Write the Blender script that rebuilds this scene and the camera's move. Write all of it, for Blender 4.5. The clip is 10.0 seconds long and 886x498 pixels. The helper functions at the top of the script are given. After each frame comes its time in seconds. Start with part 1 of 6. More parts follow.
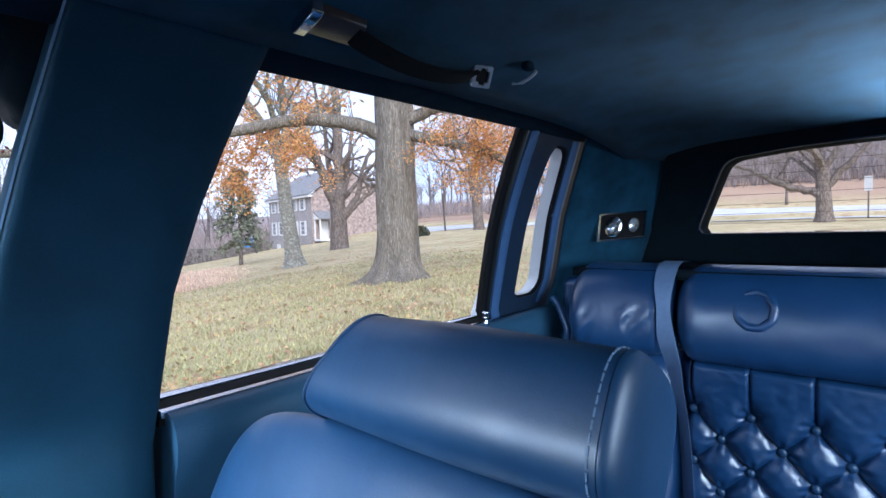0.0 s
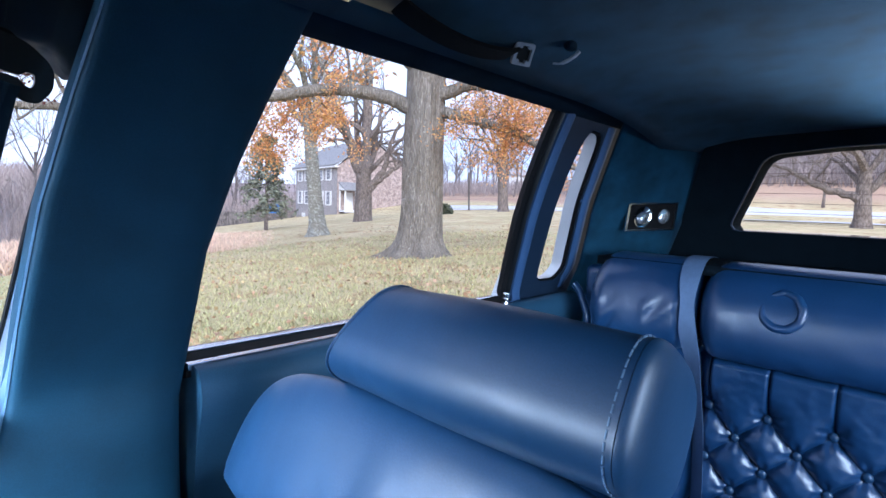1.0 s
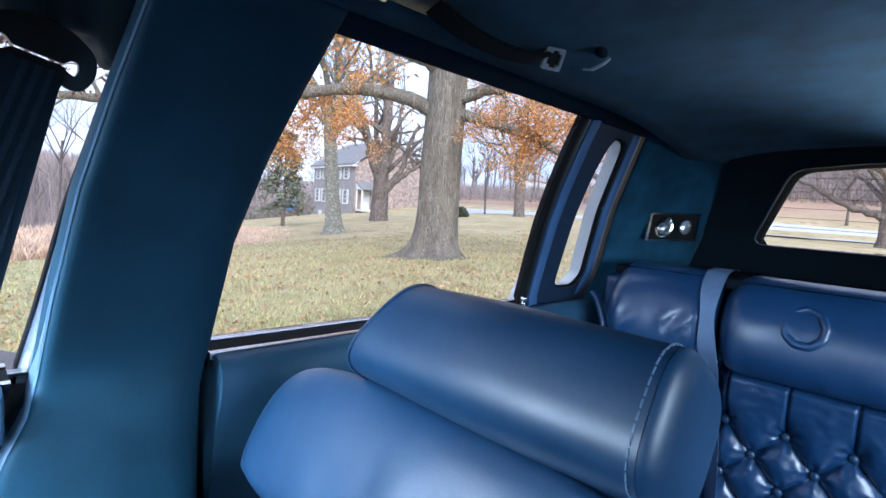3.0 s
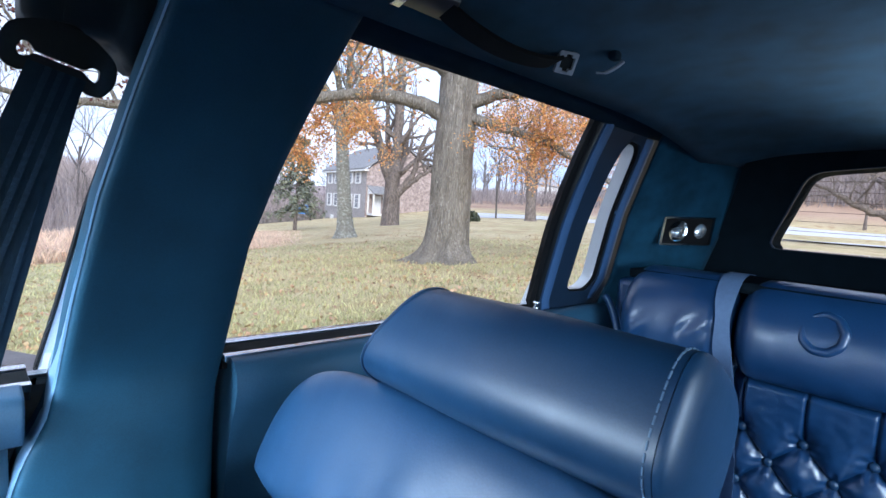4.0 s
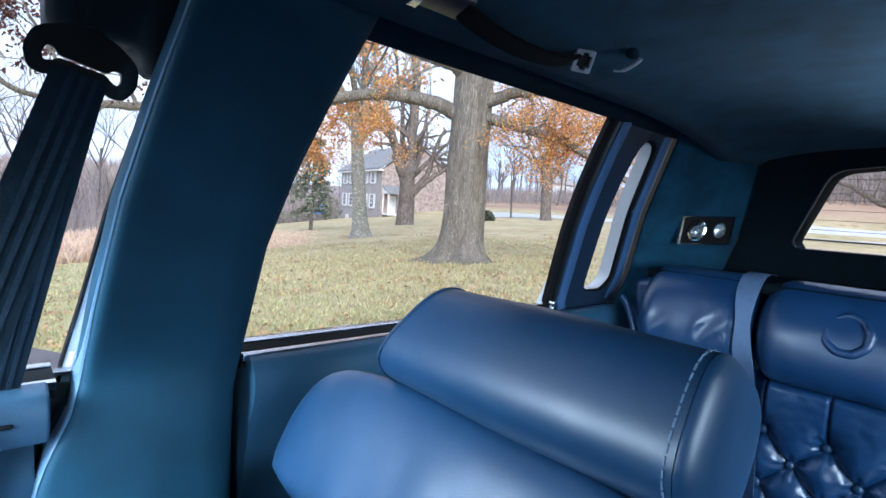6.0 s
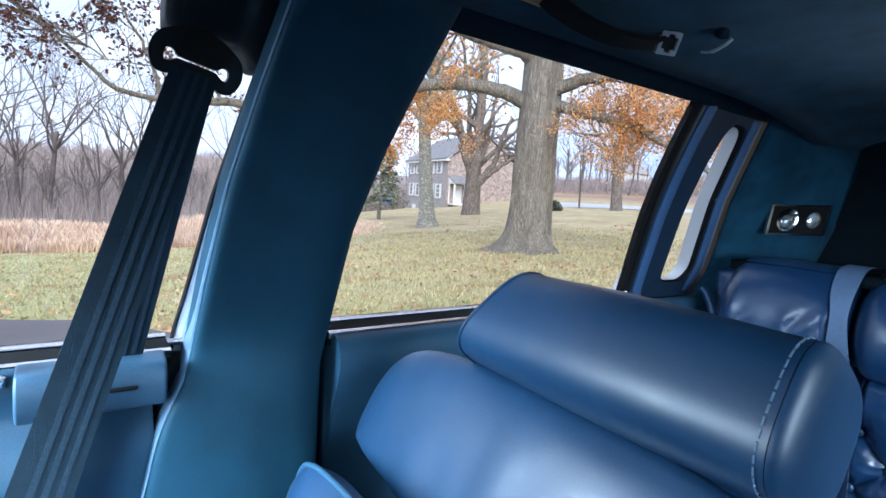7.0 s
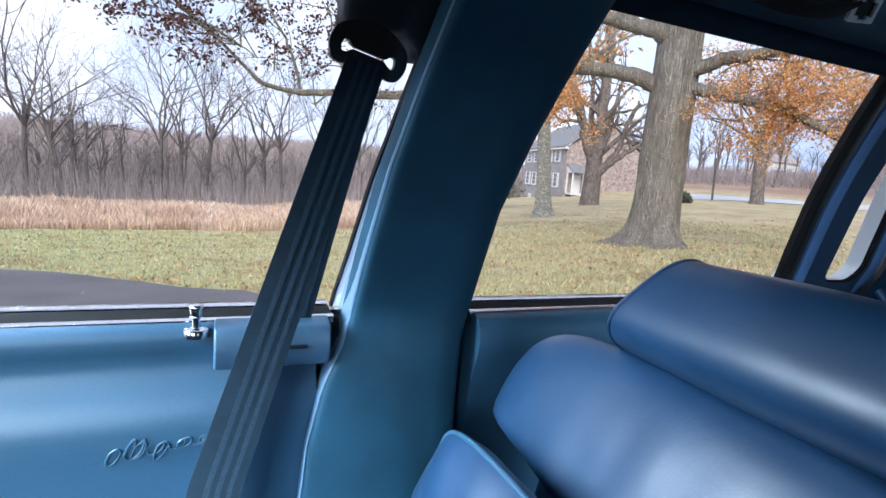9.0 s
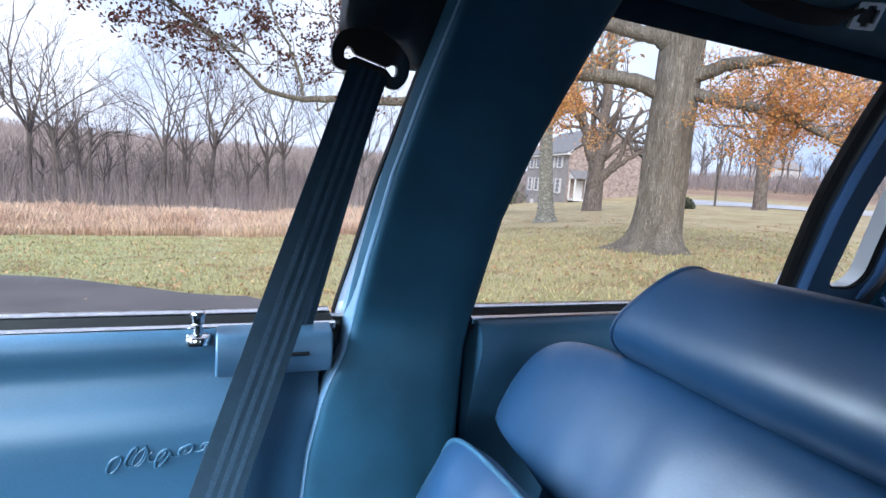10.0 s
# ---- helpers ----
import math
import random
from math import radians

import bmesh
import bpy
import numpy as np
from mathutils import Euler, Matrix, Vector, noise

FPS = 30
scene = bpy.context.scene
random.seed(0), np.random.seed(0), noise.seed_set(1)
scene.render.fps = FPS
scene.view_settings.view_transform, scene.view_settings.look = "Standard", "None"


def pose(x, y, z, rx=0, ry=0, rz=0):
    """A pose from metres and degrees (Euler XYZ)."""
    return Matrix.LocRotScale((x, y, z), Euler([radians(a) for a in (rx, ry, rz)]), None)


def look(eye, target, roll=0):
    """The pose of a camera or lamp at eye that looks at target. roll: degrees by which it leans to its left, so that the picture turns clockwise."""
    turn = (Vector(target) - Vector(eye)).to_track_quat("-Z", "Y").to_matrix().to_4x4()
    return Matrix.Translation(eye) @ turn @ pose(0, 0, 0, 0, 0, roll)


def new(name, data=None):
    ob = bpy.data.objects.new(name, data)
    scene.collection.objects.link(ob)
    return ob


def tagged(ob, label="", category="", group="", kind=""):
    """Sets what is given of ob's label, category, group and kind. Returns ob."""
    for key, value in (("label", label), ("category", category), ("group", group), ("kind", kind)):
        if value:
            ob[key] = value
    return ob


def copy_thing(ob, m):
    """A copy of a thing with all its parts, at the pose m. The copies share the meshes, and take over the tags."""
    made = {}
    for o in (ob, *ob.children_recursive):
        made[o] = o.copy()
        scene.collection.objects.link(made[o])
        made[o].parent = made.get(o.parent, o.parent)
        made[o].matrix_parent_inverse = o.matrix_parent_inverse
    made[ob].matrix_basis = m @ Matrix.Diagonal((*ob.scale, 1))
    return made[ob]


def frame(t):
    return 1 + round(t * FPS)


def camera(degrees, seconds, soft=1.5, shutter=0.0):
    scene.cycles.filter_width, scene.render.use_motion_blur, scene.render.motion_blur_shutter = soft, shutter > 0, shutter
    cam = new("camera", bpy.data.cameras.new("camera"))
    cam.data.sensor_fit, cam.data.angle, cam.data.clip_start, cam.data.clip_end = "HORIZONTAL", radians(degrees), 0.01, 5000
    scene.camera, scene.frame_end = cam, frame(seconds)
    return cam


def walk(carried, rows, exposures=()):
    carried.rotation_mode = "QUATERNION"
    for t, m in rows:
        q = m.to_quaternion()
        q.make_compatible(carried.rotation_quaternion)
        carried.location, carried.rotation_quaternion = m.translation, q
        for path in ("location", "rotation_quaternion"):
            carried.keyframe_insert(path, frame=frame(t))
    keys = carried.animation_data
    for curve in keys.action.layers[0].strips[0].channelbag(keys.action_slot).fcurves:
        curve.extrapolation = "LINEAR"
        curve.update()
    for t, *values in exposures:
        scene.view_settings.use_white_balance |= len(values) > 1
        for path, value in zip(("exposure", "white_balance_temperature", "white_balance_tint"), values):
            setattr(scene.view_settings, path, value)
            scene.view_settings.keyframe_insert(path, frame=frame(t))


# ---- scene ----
cam = camera(81.22, 10.0)


def held(x, y, z, yaw, pitch, roll):
    """The pose of the camera: heading, tilt, and a turn about its own axis."""
    return pose(x, y, z, 90 + pitch, 0, yaw) @ pose(0, 0, 0, 0, 0, roll)


PATH = [
    (0, 0.0000, 0.0000, 1.1500, -49.37, -2.75, -1.84),
    (0.5, -0.0042, 0.0018, 1.1481, -47.99, -4.04, 0.22),
    (1, -0.0068, 0.0044, 1.1469, -46.99, -5.11, 2.07),
    (1.5, -0.0082, 0.0073, 1.1456, -46.37, -5.44, 3.21),
    (2, -0.0091, 0.0090, 1.1449, -46.05, -5.30, 3.95),
    (3.5, -0.0193, 0.0110, 1.1435, -44.96, -4.65, 4.33),
    (4, -0.0194, 0.0114, 1.1431, -44.15, -4.53, 4.25),
    (4.5, -0.0192, 0.0099, 1.1441, -43.50, -4.57, 4.14),
    (5, -0.0183, 0.0110, 1.1440, -43.05, -4.62, 4.13),
    (6.5, -0.0252, 0.0131, 1.1425, -41.49, -4.87, 3.91),
    (7, -0.0440, 0.0102, 1.1380, -35.37, -6.32, 4.05),
    (7.5, -0.0625, 0.0158, 1.1323, -29.25, -8.04, 4.47),
    (8, -0.0739, 0.0255, 1.1254, -25.14, -8.92, 4.79),
    (8.5, -0.0778, 0.0251, 1.1254, -23.68, -8.71, 4.74),
    (9, -0.0874, 0.0182, 1.1274, -22.90, -8.51, 4.61),
    (9.5, -0.0879, 0.0166, 1.1284, -22.60, -8.16, 4.60),
    (10, -0.0870, 0.0190, 1.1286, -22.59, -7.89, 4.58),
]
EXPOSURES = [(0, 1.30, 6000, 12), (0.5, 1.42, 5720, 15), (1, 1.42, 5850, 14), (2, 1.40, 5980, 12), (3.5, 1.34, 6080, 10), (5, 1.34, 6050, 8), (6.5, 1.34, 6150, 7), (7.3, 1.27, 6250, 8), (8.2, 1.12, 6450, 10), (10, 1.1, 6500, 10)]
walk(cam, [(t, held(*p)) for t, *p in PATH], EXPOSURES)

# ---- light: an overcast late-autumn day ----
world = bpy.data.worlds.new("sky")
scene.world = world
world.use_nodes = True
wn, wl = world.node_tree.nodes, world.node_tree.links
wn.clear()
sky = wn.new("ShaderNodeTexSky")
sky.sky_type = 'NISHITA'
sky.sun_disc = False
sky.sun_elevation = radians(30)
sky.sun_rotation = radians(212)
sky.dust_density = 3.0
cloud = wn.new("ShaderNodeTexNoise")
cloud.inputs["Scale"].default_value = 3.2
cloud.inputs["Detail"].default_value = 5
cloud.inputs["Roughness"].default_value = 0.55
cramp = wn.new("ShaderNodeValToRGB")
cramp.color_ramp.elements[0].position = 0.33
cramp.color_ramp.elements[0].color = (3.9, 5.0, 7.8, 1)
cramp.color_ramp.elements[1].position = 0.62
cramp.color_ramp.elements[1].color = (8.5, 9.1, 11.0, 1)
wmix = wn.new("ShaderNodeMixRGB")
wmix.inputs[0].default_value = 0.8
wbg = wn.new("ShaderNodeBackground")
wbg.inputs["Strength"].default_value = 0.085
wout = wn.new("ShaderNodeOutputWorld")
wl.new(cloud.outputs["Fac"], cramp.inputs[0])
wl.new(sky.outputs[0], wmix.inputs[1])
wl.new(cramp.outputs[0], wmix.inputs[2])
wl.new(wmix.outputs[0], wbg.inputs[0])
wl.new(wbg.outputs[0], wout.inputs[0])

sun = new("sun", bpy.data.lights.new("sun", 'SUN'))
sun.data.energy = 1.5
sun.data.angle = radians(35)
sun.data.color = (1.0, 0.95, 0.88)
sun.matrix_world = look((-10, -16, 11), (0, 0, 0))

# area lamps added to stand in for daylight in the windscreen, the driver's side windows, the front passenger window and
# the rear window
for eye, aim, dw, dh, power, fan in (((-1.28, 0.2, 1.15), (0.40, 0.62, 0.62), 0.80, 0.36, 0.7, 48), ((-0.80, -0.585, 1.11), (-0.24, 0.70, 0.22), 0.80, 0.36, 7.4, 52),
                                     ((0.55, -0.62, 1.08), (0.95, 0.65, 0.40), 0.60, 0.34, 3.0, 84),
                                     ((-0.62, 0.58, 1.12), (0.25, 0.52, 0.64), 0.40, 0.34, 2.75, 69),
                                     # added rear lamp, tilted up to brighten the headliner
                                     ((1.44, -0.27, 1.19), (0.95, 0.05, 1.75), 0.22, 0.14, 2.5, 74)):
    lamp_data = bpy.data.lights.new("daylight_stand_in", 'AREA')
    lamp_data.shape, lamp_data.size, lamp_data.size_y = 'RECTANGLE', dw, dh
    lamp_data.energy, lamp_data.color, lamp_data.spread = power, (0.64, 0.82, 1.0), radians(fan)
    new("daylight_stand_in", lamp_data).matrix_world = look(eye, aim)


# ---- materials ----
def material(name, base, rough=0.6, metal=0.0, dark=None, scale=8.0, detail=4, bump=0.0, bump_scale=120.0, amount=0.5, spec=0.5,
             coat=0.0, coat_rough=0.15, stretch=(1, 1, 1), rough_var=0.0, sheen=0.0, islands=0.0, relief=0.004):
    """A surface with a coarse and a fine variation of colour, and a fine relief."""
    m = bpy.data.materials.new(name)
    m.use_nodes = True
    n, l = m.node_tree.nodes, m.node_tree.links
    p = n["Principled BSDF"]
    p.inputs["Roughness"].default_value = rough
    p.inputs["Metallic"].default_value = metal
    p.inputs["Specular IOR Level"].default_value = spec
    p.inputs["Coat Weight"].default_value = coat
    p.inputs["Coat Roughness"].default_value = coat_rough
    p.inputs["Sheen Weight"].default_value = sheen
    co = n.new("ShaderNodeTexCoord")
    mp = n.new("ShaderNodeMapping")
    mp.inputs["Scale"].default_value = stretch
    l.new(co.outputs["Object"], mp.inputs[0])
    big = n.new("ShaderNodeTexNoise")
    big.inputs["Scale"].default_value = scale
    big.inputs["Detail"].default_value = detail
    l.new(mp.outputs[0], big.inputs["Vector"])
    ramp = n.new("ShaderNodeValToRGB")
    ramp.color_ramp.elements[0].position = 0.3
    ramp.color_ramp.elements[1].position = 0.7
    dk = dark or tuple(c * (1 - amount) for c in base)
    ramp.color_ramp.elements[0].color = (*dk, 1)
    ramp.color_ramp.elements[1].color = (*base, 1)
    l.new(big.outputs["Fac"], ramp.inputs[0])
    col = ramp.outputs[0]
    fine = n.new("ShaderNodeTexNoise")
    fine.inputs["Scale"].default_value = bump_scale
    fine.inputs["Detail"].default_value = 3
    l.new(mp.outputs[0], fine.inputs["Vector"])
    fm = n.new("ShaderNodeMixRGB")
    fm.blend_type = 'MULTIPLY'
    fm.inputs[0].default_value = 0.25
    l.new(col, fm.inputs[1])
    fr = n.new("ShaderNodeValToRGB")
    fr.color_ramp.elements[0].position = 0.35
    fr.color_ramp.elements[0].color = (0.45, 0.45, 0.45, 1)
    fr.color_ramp.elements[1].position = 0.65
    l.new(fine.outputs["Fac"], fr.inputs[0])
    l.new(fr.outputs[0], fm.inputs[2])
    col = fm.outputs[0]
    if islands:
        g = n.new("ShaderNodeNewGeometry")
        hv = n.new("ShaderNodeHueSaturation")
        mr = n.new("ShaderNodeMapRange")
        mr.inputs[3].default_value = 1 - islands
        mr.inputs[4].default_value = 1 + islands
        l.new(g.outputs["Random Per Island"], mr.inputs[0])
        l.new(mr.outputs[0], hv.inputs["Value"])
        mh = n.new("ShaderNodeMapRange")
        mh.inputs[3].default_value = 0.5 - islands * 0.05
        mh.inputs[4].default_value = 0.5 + islands * 0.05
        wv = n.new("ShaderNodeMath")
        wv.operation = 'FRACT'
        w2 = n.new("ShaderNodeMath")
        w2.operation = 'MULTIPLY'
        w2.inputs[1].default_value = 17.3
        l.new(g.outputs["Random Per Island"], w2.inputs[0])
        l.new(w2.outputs[0], wv.inputs[0])
        l.new(wv.outputs[0], mh.inputs[0])
        l.new(mh.outputs[0], hv.inputs["Hue"])
        l.new(col, hv.inputs["Color"])
        col = hv.outputs[0]
    l.new(col, p.inputs["Base Color"])
    if rough_var:
        rr = n.new("ShaderNodeMapRange")
        rr.inputs[3].default_value = rough - rough_var
        rr.inputs[4].default_value = rough + rough_var
        l.new(big.outputs["Fac"], rr.inputs[0])
        l.new(rr.outputs[0], p.inputs["Roughness"])
    if bump:
        b = n.new("ShaderNodeBump")
        b.inputs["Strength"].default_value = bump
        b.inputs["Distance"].default_value = relief
        l.new(fine.outputs["Fac"], b.inputs["Height"])
        l.new(b.outputs[0], p.inputs["Normal"])
    return m


def leather(name, base, rough=0.38, coat_rough=0.34):
    """Soft leather: pebbled grain, faint creases, uneven gloss."""
    m = material(name, base, rough, amount=0.25, scale=5, bump_scale=420, bump=0.03, rough_var=0.12, spec=0.52, coat=0.32, coat_rough=coat_rough)
    n, l = m.node_tree.nodes, m.node_tree.links
    p = n["Principled BSDF"]
    co = n.new("ShaderNodeTexCoord")
    vo = n.new("ShaderNodeTexVoronoi")
    vo.inputs["Scale"].default_value = 340
    l.new(co.outputs["Object"], vo.inputs["Vector"])
    wr = n.new("ShaderNodeTexNoise")
    wr.inputs["Scale"].default_value = 9
    wr.inputs["Detail"].default_value = 4
    wr.inputs["Distortion"].default_value = 0.5
    l.new(co.outputs["Object"], wr.inputs["Vector"])
    b1 = n.new("ShaderNodeBump")
    b1.inputs["Strength"].default_value = 0.05
    b1.inputs["Distance"].default_value = 0.001
    l.new(vo.outputs["Distance"], b1.inputs["Height"])
    b2 = n.new("ShaderNodeBump")
    b2.inputs["Strength"].default_value = 0.13
    b2.inputs["Distance"].default_value = 0.012
    l.new(wr.outputs["Fac"], b2.inputs["Height"])
    l.new(b1.outputs[0], b2.inputs["Normal"])
    # upright stretch marks where the hide is pulled over the padding
    mp = n.new("ShaderNodeMapping")
    mp.inputs["Scale"].default_value = (2, 7, 2.2)
    l.new(co.outputs["Object"], mp.inputs[0])
    st = n.new("ShaderNodeTexNoise")
    st.inputs["Scale"].default_value = 1.0
    st.inputs["Detail"].default_value = 2.5
    st.inputs["Roughness"].default_value = 0.6
    st.inputs["Distortion"].default_value = 0.4
    l.new(mp.outputs[0], st.inputs["Vector"])
    b3 = n.new("ShaderNodeBump")
    b3.inputs["Strength"].default_value = 0.32
    b3.inputs["Distance"].default_value = 0.012
    l.new(st.outputs["Fac"], b3.inputs["Height"])
    l.new(b2.outputs[0], b3.inputs["Normal"])
    l.new(b3.outputs[0], p.inputs["Normal"])
    # rubbed and dull patches in the finish
    wear = n.new("ShaderNodeMapRange")
    wear.inputs["From Min"].default_value, wear.inputs["From Max"].default_value = 0.35, 0.65
    wear.inputs["To Min"].default_value, wear.inputs["To Max"].default_value = 0.12, 0.50
    l.new(st.outputs["Fac"], wear.inputs["Value"])
    l.new(wear.outputs[0], p.inputs["Coat Weight"])
    return m


def bark(name, ridge, furrow, lichen, cells=20.0, tall=0.16, patch=0.62, deep=0.58, blotch=16):
    """Furrowed bark: long raised plates, dark cracks, and pale lichen in patches."""
    m = material(name, ridge, 0.95, dark=furrow, scale=9, detail=8, bump_scale=60, stretch=(1, 1, 0.3), spec=0.15)
    n, l = m.node_tree.nodes, m.node_tree.links
    p = n["Principled BSDF"]
    co, mp = n.new("ShaderNodeTexCoord"), n.new("ShaderNodeMapping")
    mp.inputs["Scale"].default_value = (1, 1, tall)
    wob = n.new("ShaderNodeTexNoise")
    wob.inputs["Scale"].default_value = 5
    wmix_ = n.new("ShaderNodeMixRGB")
    wmix_.inputs[0].default_value = 0.08
    l.new(co.outputs["Object"], wob.inputs["Vector"])
    l.new(co.outputs["Object"], wmix_.inputs[1])
    l.new(wob.outputs["Color"], wmix_.inputs[2])
    l.new(wmix_.outputs[0], mp.inputs[0])
    vo = n.new("ShaderNodeTexVoronoi")
    vo.feature = 'DISTANCE_TO_EDGE'
    vo.inputs["Scale"].default_value = cells
    l.new(mp.outputs[0], vo.inputs["Vector"])
    crack = n.new("ShaderNodeValToRGB")
    crack.color_ramp.elements[0].position, crack.color_ramp.elements[1].position = 0.02, 0.22
    crack.color_ramp.elements[0].color = (deep, deep * 0.97, deep * 0.95, 1)
    l.new(vo.outputs["Distance"], crack.inputs[0])
    old = p.inputs["Base Color"].links[0].from_socket
    mul = n.new("ShaderNodeMixRGB")
    mul.blend_type = 'MULTIPLY'
    mul.inputs[0].default_value = 1.0
    l.new(old, mul.inputs[1])
    l.new(crack.outputs[0], mul.inputs[2])
    ln = n.new("ShaderNodeTexNoise")
    ln.inputs["Scale"].default_value, ln.inputs["Detail"].default_value = blotch, 6
    l.new(co.outputs["Object"], ln.inputs["Vector"])
    lr = n.new("ShaderNodeValToRGB")
    lr.color_ramp.elements[0].position, lr.color_ramp.elements[1].position = patch, patch + 0.05
    l.new(ln.outputs["Fac"], lr.inputs[0])
    lm = n.new("ShaderNodeMixRGB")
    lm.inputs[2].default_value = (*lichen, 1)
    l.new(lr.outputs[0], lm.inputs[0])
    l.new(mul.outputs[0], lm.inputs[1])
    l.new(lm.outputs[0], p.inputs["Base Color"])
    b = n.new("ShaderNodeBump")
    b.inputs["Strength"].default_value, b.inputs["Distance"].default_value = 1.0, 0.05
    l.new(vo.outputs["Distance"], b.inputs["Height"])
    l.new(b.outputs[0], p.inputs["Normal"])
    return m


def translucent(m, share=0.45):
    """Lets light through a thin leaf."""
    n, l = m.node_tree.nodes, m.node_tree.links
    p = n["Principled BSDF"]
    t, x = n.new("ShaderNodeBsdfTranslucent"), n.new("ShaderNodeMixShader")
    l.new(p.inputs["Base Color"].links[0].from_socket, t.inputs["Color"])
    x.inputs[0].default_value = share
    l.new(p.outputs[0], x.inputs[1])
    l.new(t.outputs[0], x.inputs[2])
    l.new(x.outputs[0], n["Material Output"].inputs["Surface"])


def clear_glass(name, tint):
    m = bpy.data.materials.new(name)
    m.use_nodes = True
    p = m.node_tree.nodes["Principled BSDF"]
    p.inputs["Base Color"].default_value = (*tint, 1)
    p.inputs["Roughness"].default_value = 0.0
    p.inputs["Transmission Weight"].default_value = 1.0
    p.inputs["IOR"].default_value = 1.3
    return m


LEATHER = leather("blue_leather", (0.007, 0.042, 0.104), 0.46, 0.40)
LEATHER_REAR = leather("dark_blue_leather", (0.009, 0.045, 0.124), 0.36)
VINYL = material("blue_vinyl", (0.025, 0.086, 0.150), 0.48, amount=0.2, scale=4, bump_scale=500, bump=0.05, rough_var=0.06)
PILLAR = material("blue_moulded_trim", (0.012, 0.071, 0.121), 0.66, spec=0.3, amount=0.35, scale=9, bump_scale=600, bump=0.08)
CLOTH = material("blue_headliner_cloth", (0.014, 0.070, 0.122), 0.95, sheen=0.06, amount=0.5, scale=16, bump_scale=900, bump=0.25, spec=0.1)
RAILCLOTH = material("navy_rail_cloth", (0.010, 0.026, 0.044), 0.95, amount=0.3, scale=30, bump_scale=900, bump=0.25, spec=0.1)
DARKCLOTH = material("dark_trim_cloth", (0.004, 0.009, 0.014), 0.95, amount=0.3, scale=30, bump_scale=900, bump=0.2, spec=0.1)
BLUETRIM = material("painted_blue_trim", (0.058, 0.125, 0.26), 0.42, amount=0.15, scale=9, bump_scale=500, bump=0.03)
RUBBER = material("black_rubber", (0.006, 0.006, 0.007), 0.8, spec=0.2, amount=0.3, scale=20, bump_scale=300, bump=0.05)
# blue darkened: shade on the inward-leaning quarter surround is in the colour
DARKVINYL = material("darkened_moulded_vinyl", (0.011, 0.028, 0.058), 0.5, amount=0.2, scale=6, bump_scale=600, bump=0.06)
BLACK = material("black_plastic", (0.007, 0.009, 0.011), 0.45, amount=0.3, scale=20, bump_scale=400, bump=0.04)
CHROME = material("chrome", (0.72, 0.73, 0.75), 0.12, 1.0, amount=0.15, scale=40, bump_scale=300)
WHITEPAINT = material("white_car_paint", (0.82, 0.82, 0.83), 0.25, amount=0.04, scale=3, bump_scale=1500, coat=0.6)
BELT = material("dark_webbing", (0.014, 0.038, 0.062), 0.7, amount=0.25, scale=60, bump_scale=900, bump=0.3, spec=0.3)
BELT_RIB = material("webbing_rib", (0.028, 0.062, 0.098), 0.65, amount=0.3, scale=300, bump_scale=1200, bump=0.3, spec=0.3)
STITCH = material("stitching_thread", (0.13, 0.21, 0.32), 0.7, amount=0.2, scale=200)
CARPET = material("blue_carpet", (0.02, 0.04, 0.07), 0.95, amount=0.4, scale=60, bump_scale=700, bump=0.4)
AMBER = material("smoked_amber_plastic", (0.06, 0.035, 0.03), 0.35, amount=0.3, scale=30)
LENS = material("clear_ribbed_lens", (0.80, 0.82, 0.86), 0.16, 0.75, amount=0.5, scale=60, bump_scale=200, bump=0.2)
GLASS = clear_glass("grey_tinted_glass", (0.93, 0.95, 0.97))
# dark tint added to the unseen driver's-side panes to cut light inside
GLASS_BLOCKING = clear_glass("light_blocking_glass", (0.30, 0.33, 0.35))
GLASS_CLEAR = clear_glass("faintly_tinted_glass", (0.97, 0.98, 0.985))
SATIN = material("pale_satin_metal", (0.62, 0.64, 0.70), 0.38, 0.35, amount=0.2, scale=60, bump_scale=300)
# pillar blue made paler: daylight on the front bevel is in the colour
EDGE = material("lightened_edge_trim", (0.14, 0.25, 0.38), 0.33, amount=0.12, scale=9, bump_scale=500, bump=0.03)
HEATER = material("heater_wire", (0.10, 0.06, 0.05), 0.6, amount=0.2, scale=50)

BARK = bark("grey_oak_bark", (0.37, 0.345, 0.305), (0.23, 0.21, 0.18), (0.47, 0.465, 0.425), 30, 0.10, 0.66, 0.62)
BARK_LICHEN = bark("lichened_bark", (0.40, 0.395, 0.35), (0.29, 0.285, 0.25), (0.465, 0.485, 0.44), 26, 0.35, 0.53, 0.75, 14)
BARK_DARK = bark("dark_grey_bark", (0.33, 0.285, 0.26), (0.18, 0.15, 0.135), (0.36, 0.335, 0.31), 16, 0.16, 0.70)
BARK_FAR = material("bare_wood_bark", (0.19, 0.165, 0.16), 0.95, dark=(0.10, 0.088, 0.086), scale=2, detail=4)
BRUSH = material("brown_brush_twigs", (0.38, 0.325, 0.315), 0.95, dark=(0.225, 0.195, 0.195), scale=0.6, islands=0.35)
LEAF_ORANGE = material("orange_oak_leaves", (0.85, 0.49, 0.215), 0.6, dark=(0.72, 0.37, 0.14), scale=2.5, islands=0.4)
LEAF_RED = material("dark_red_leaves", (0.13, 0.045, 0.035), 0.6, dark=(0.08, 0.03, 0.025), scale=3, islands=0.35)
LEAF_LITTER = material("fallen_leaves", (0.56, 0.41, 0.25), 0.8, dark=(0.42, 0.27, 0.15), scale=3, islands=0.45)
GRASS_BLADE = material("lawn_grass", (0.60, 0.545, 0.315), 0.8, dark=(0.43, 0.44, 0.225), scale=0.9, islands=0.4)
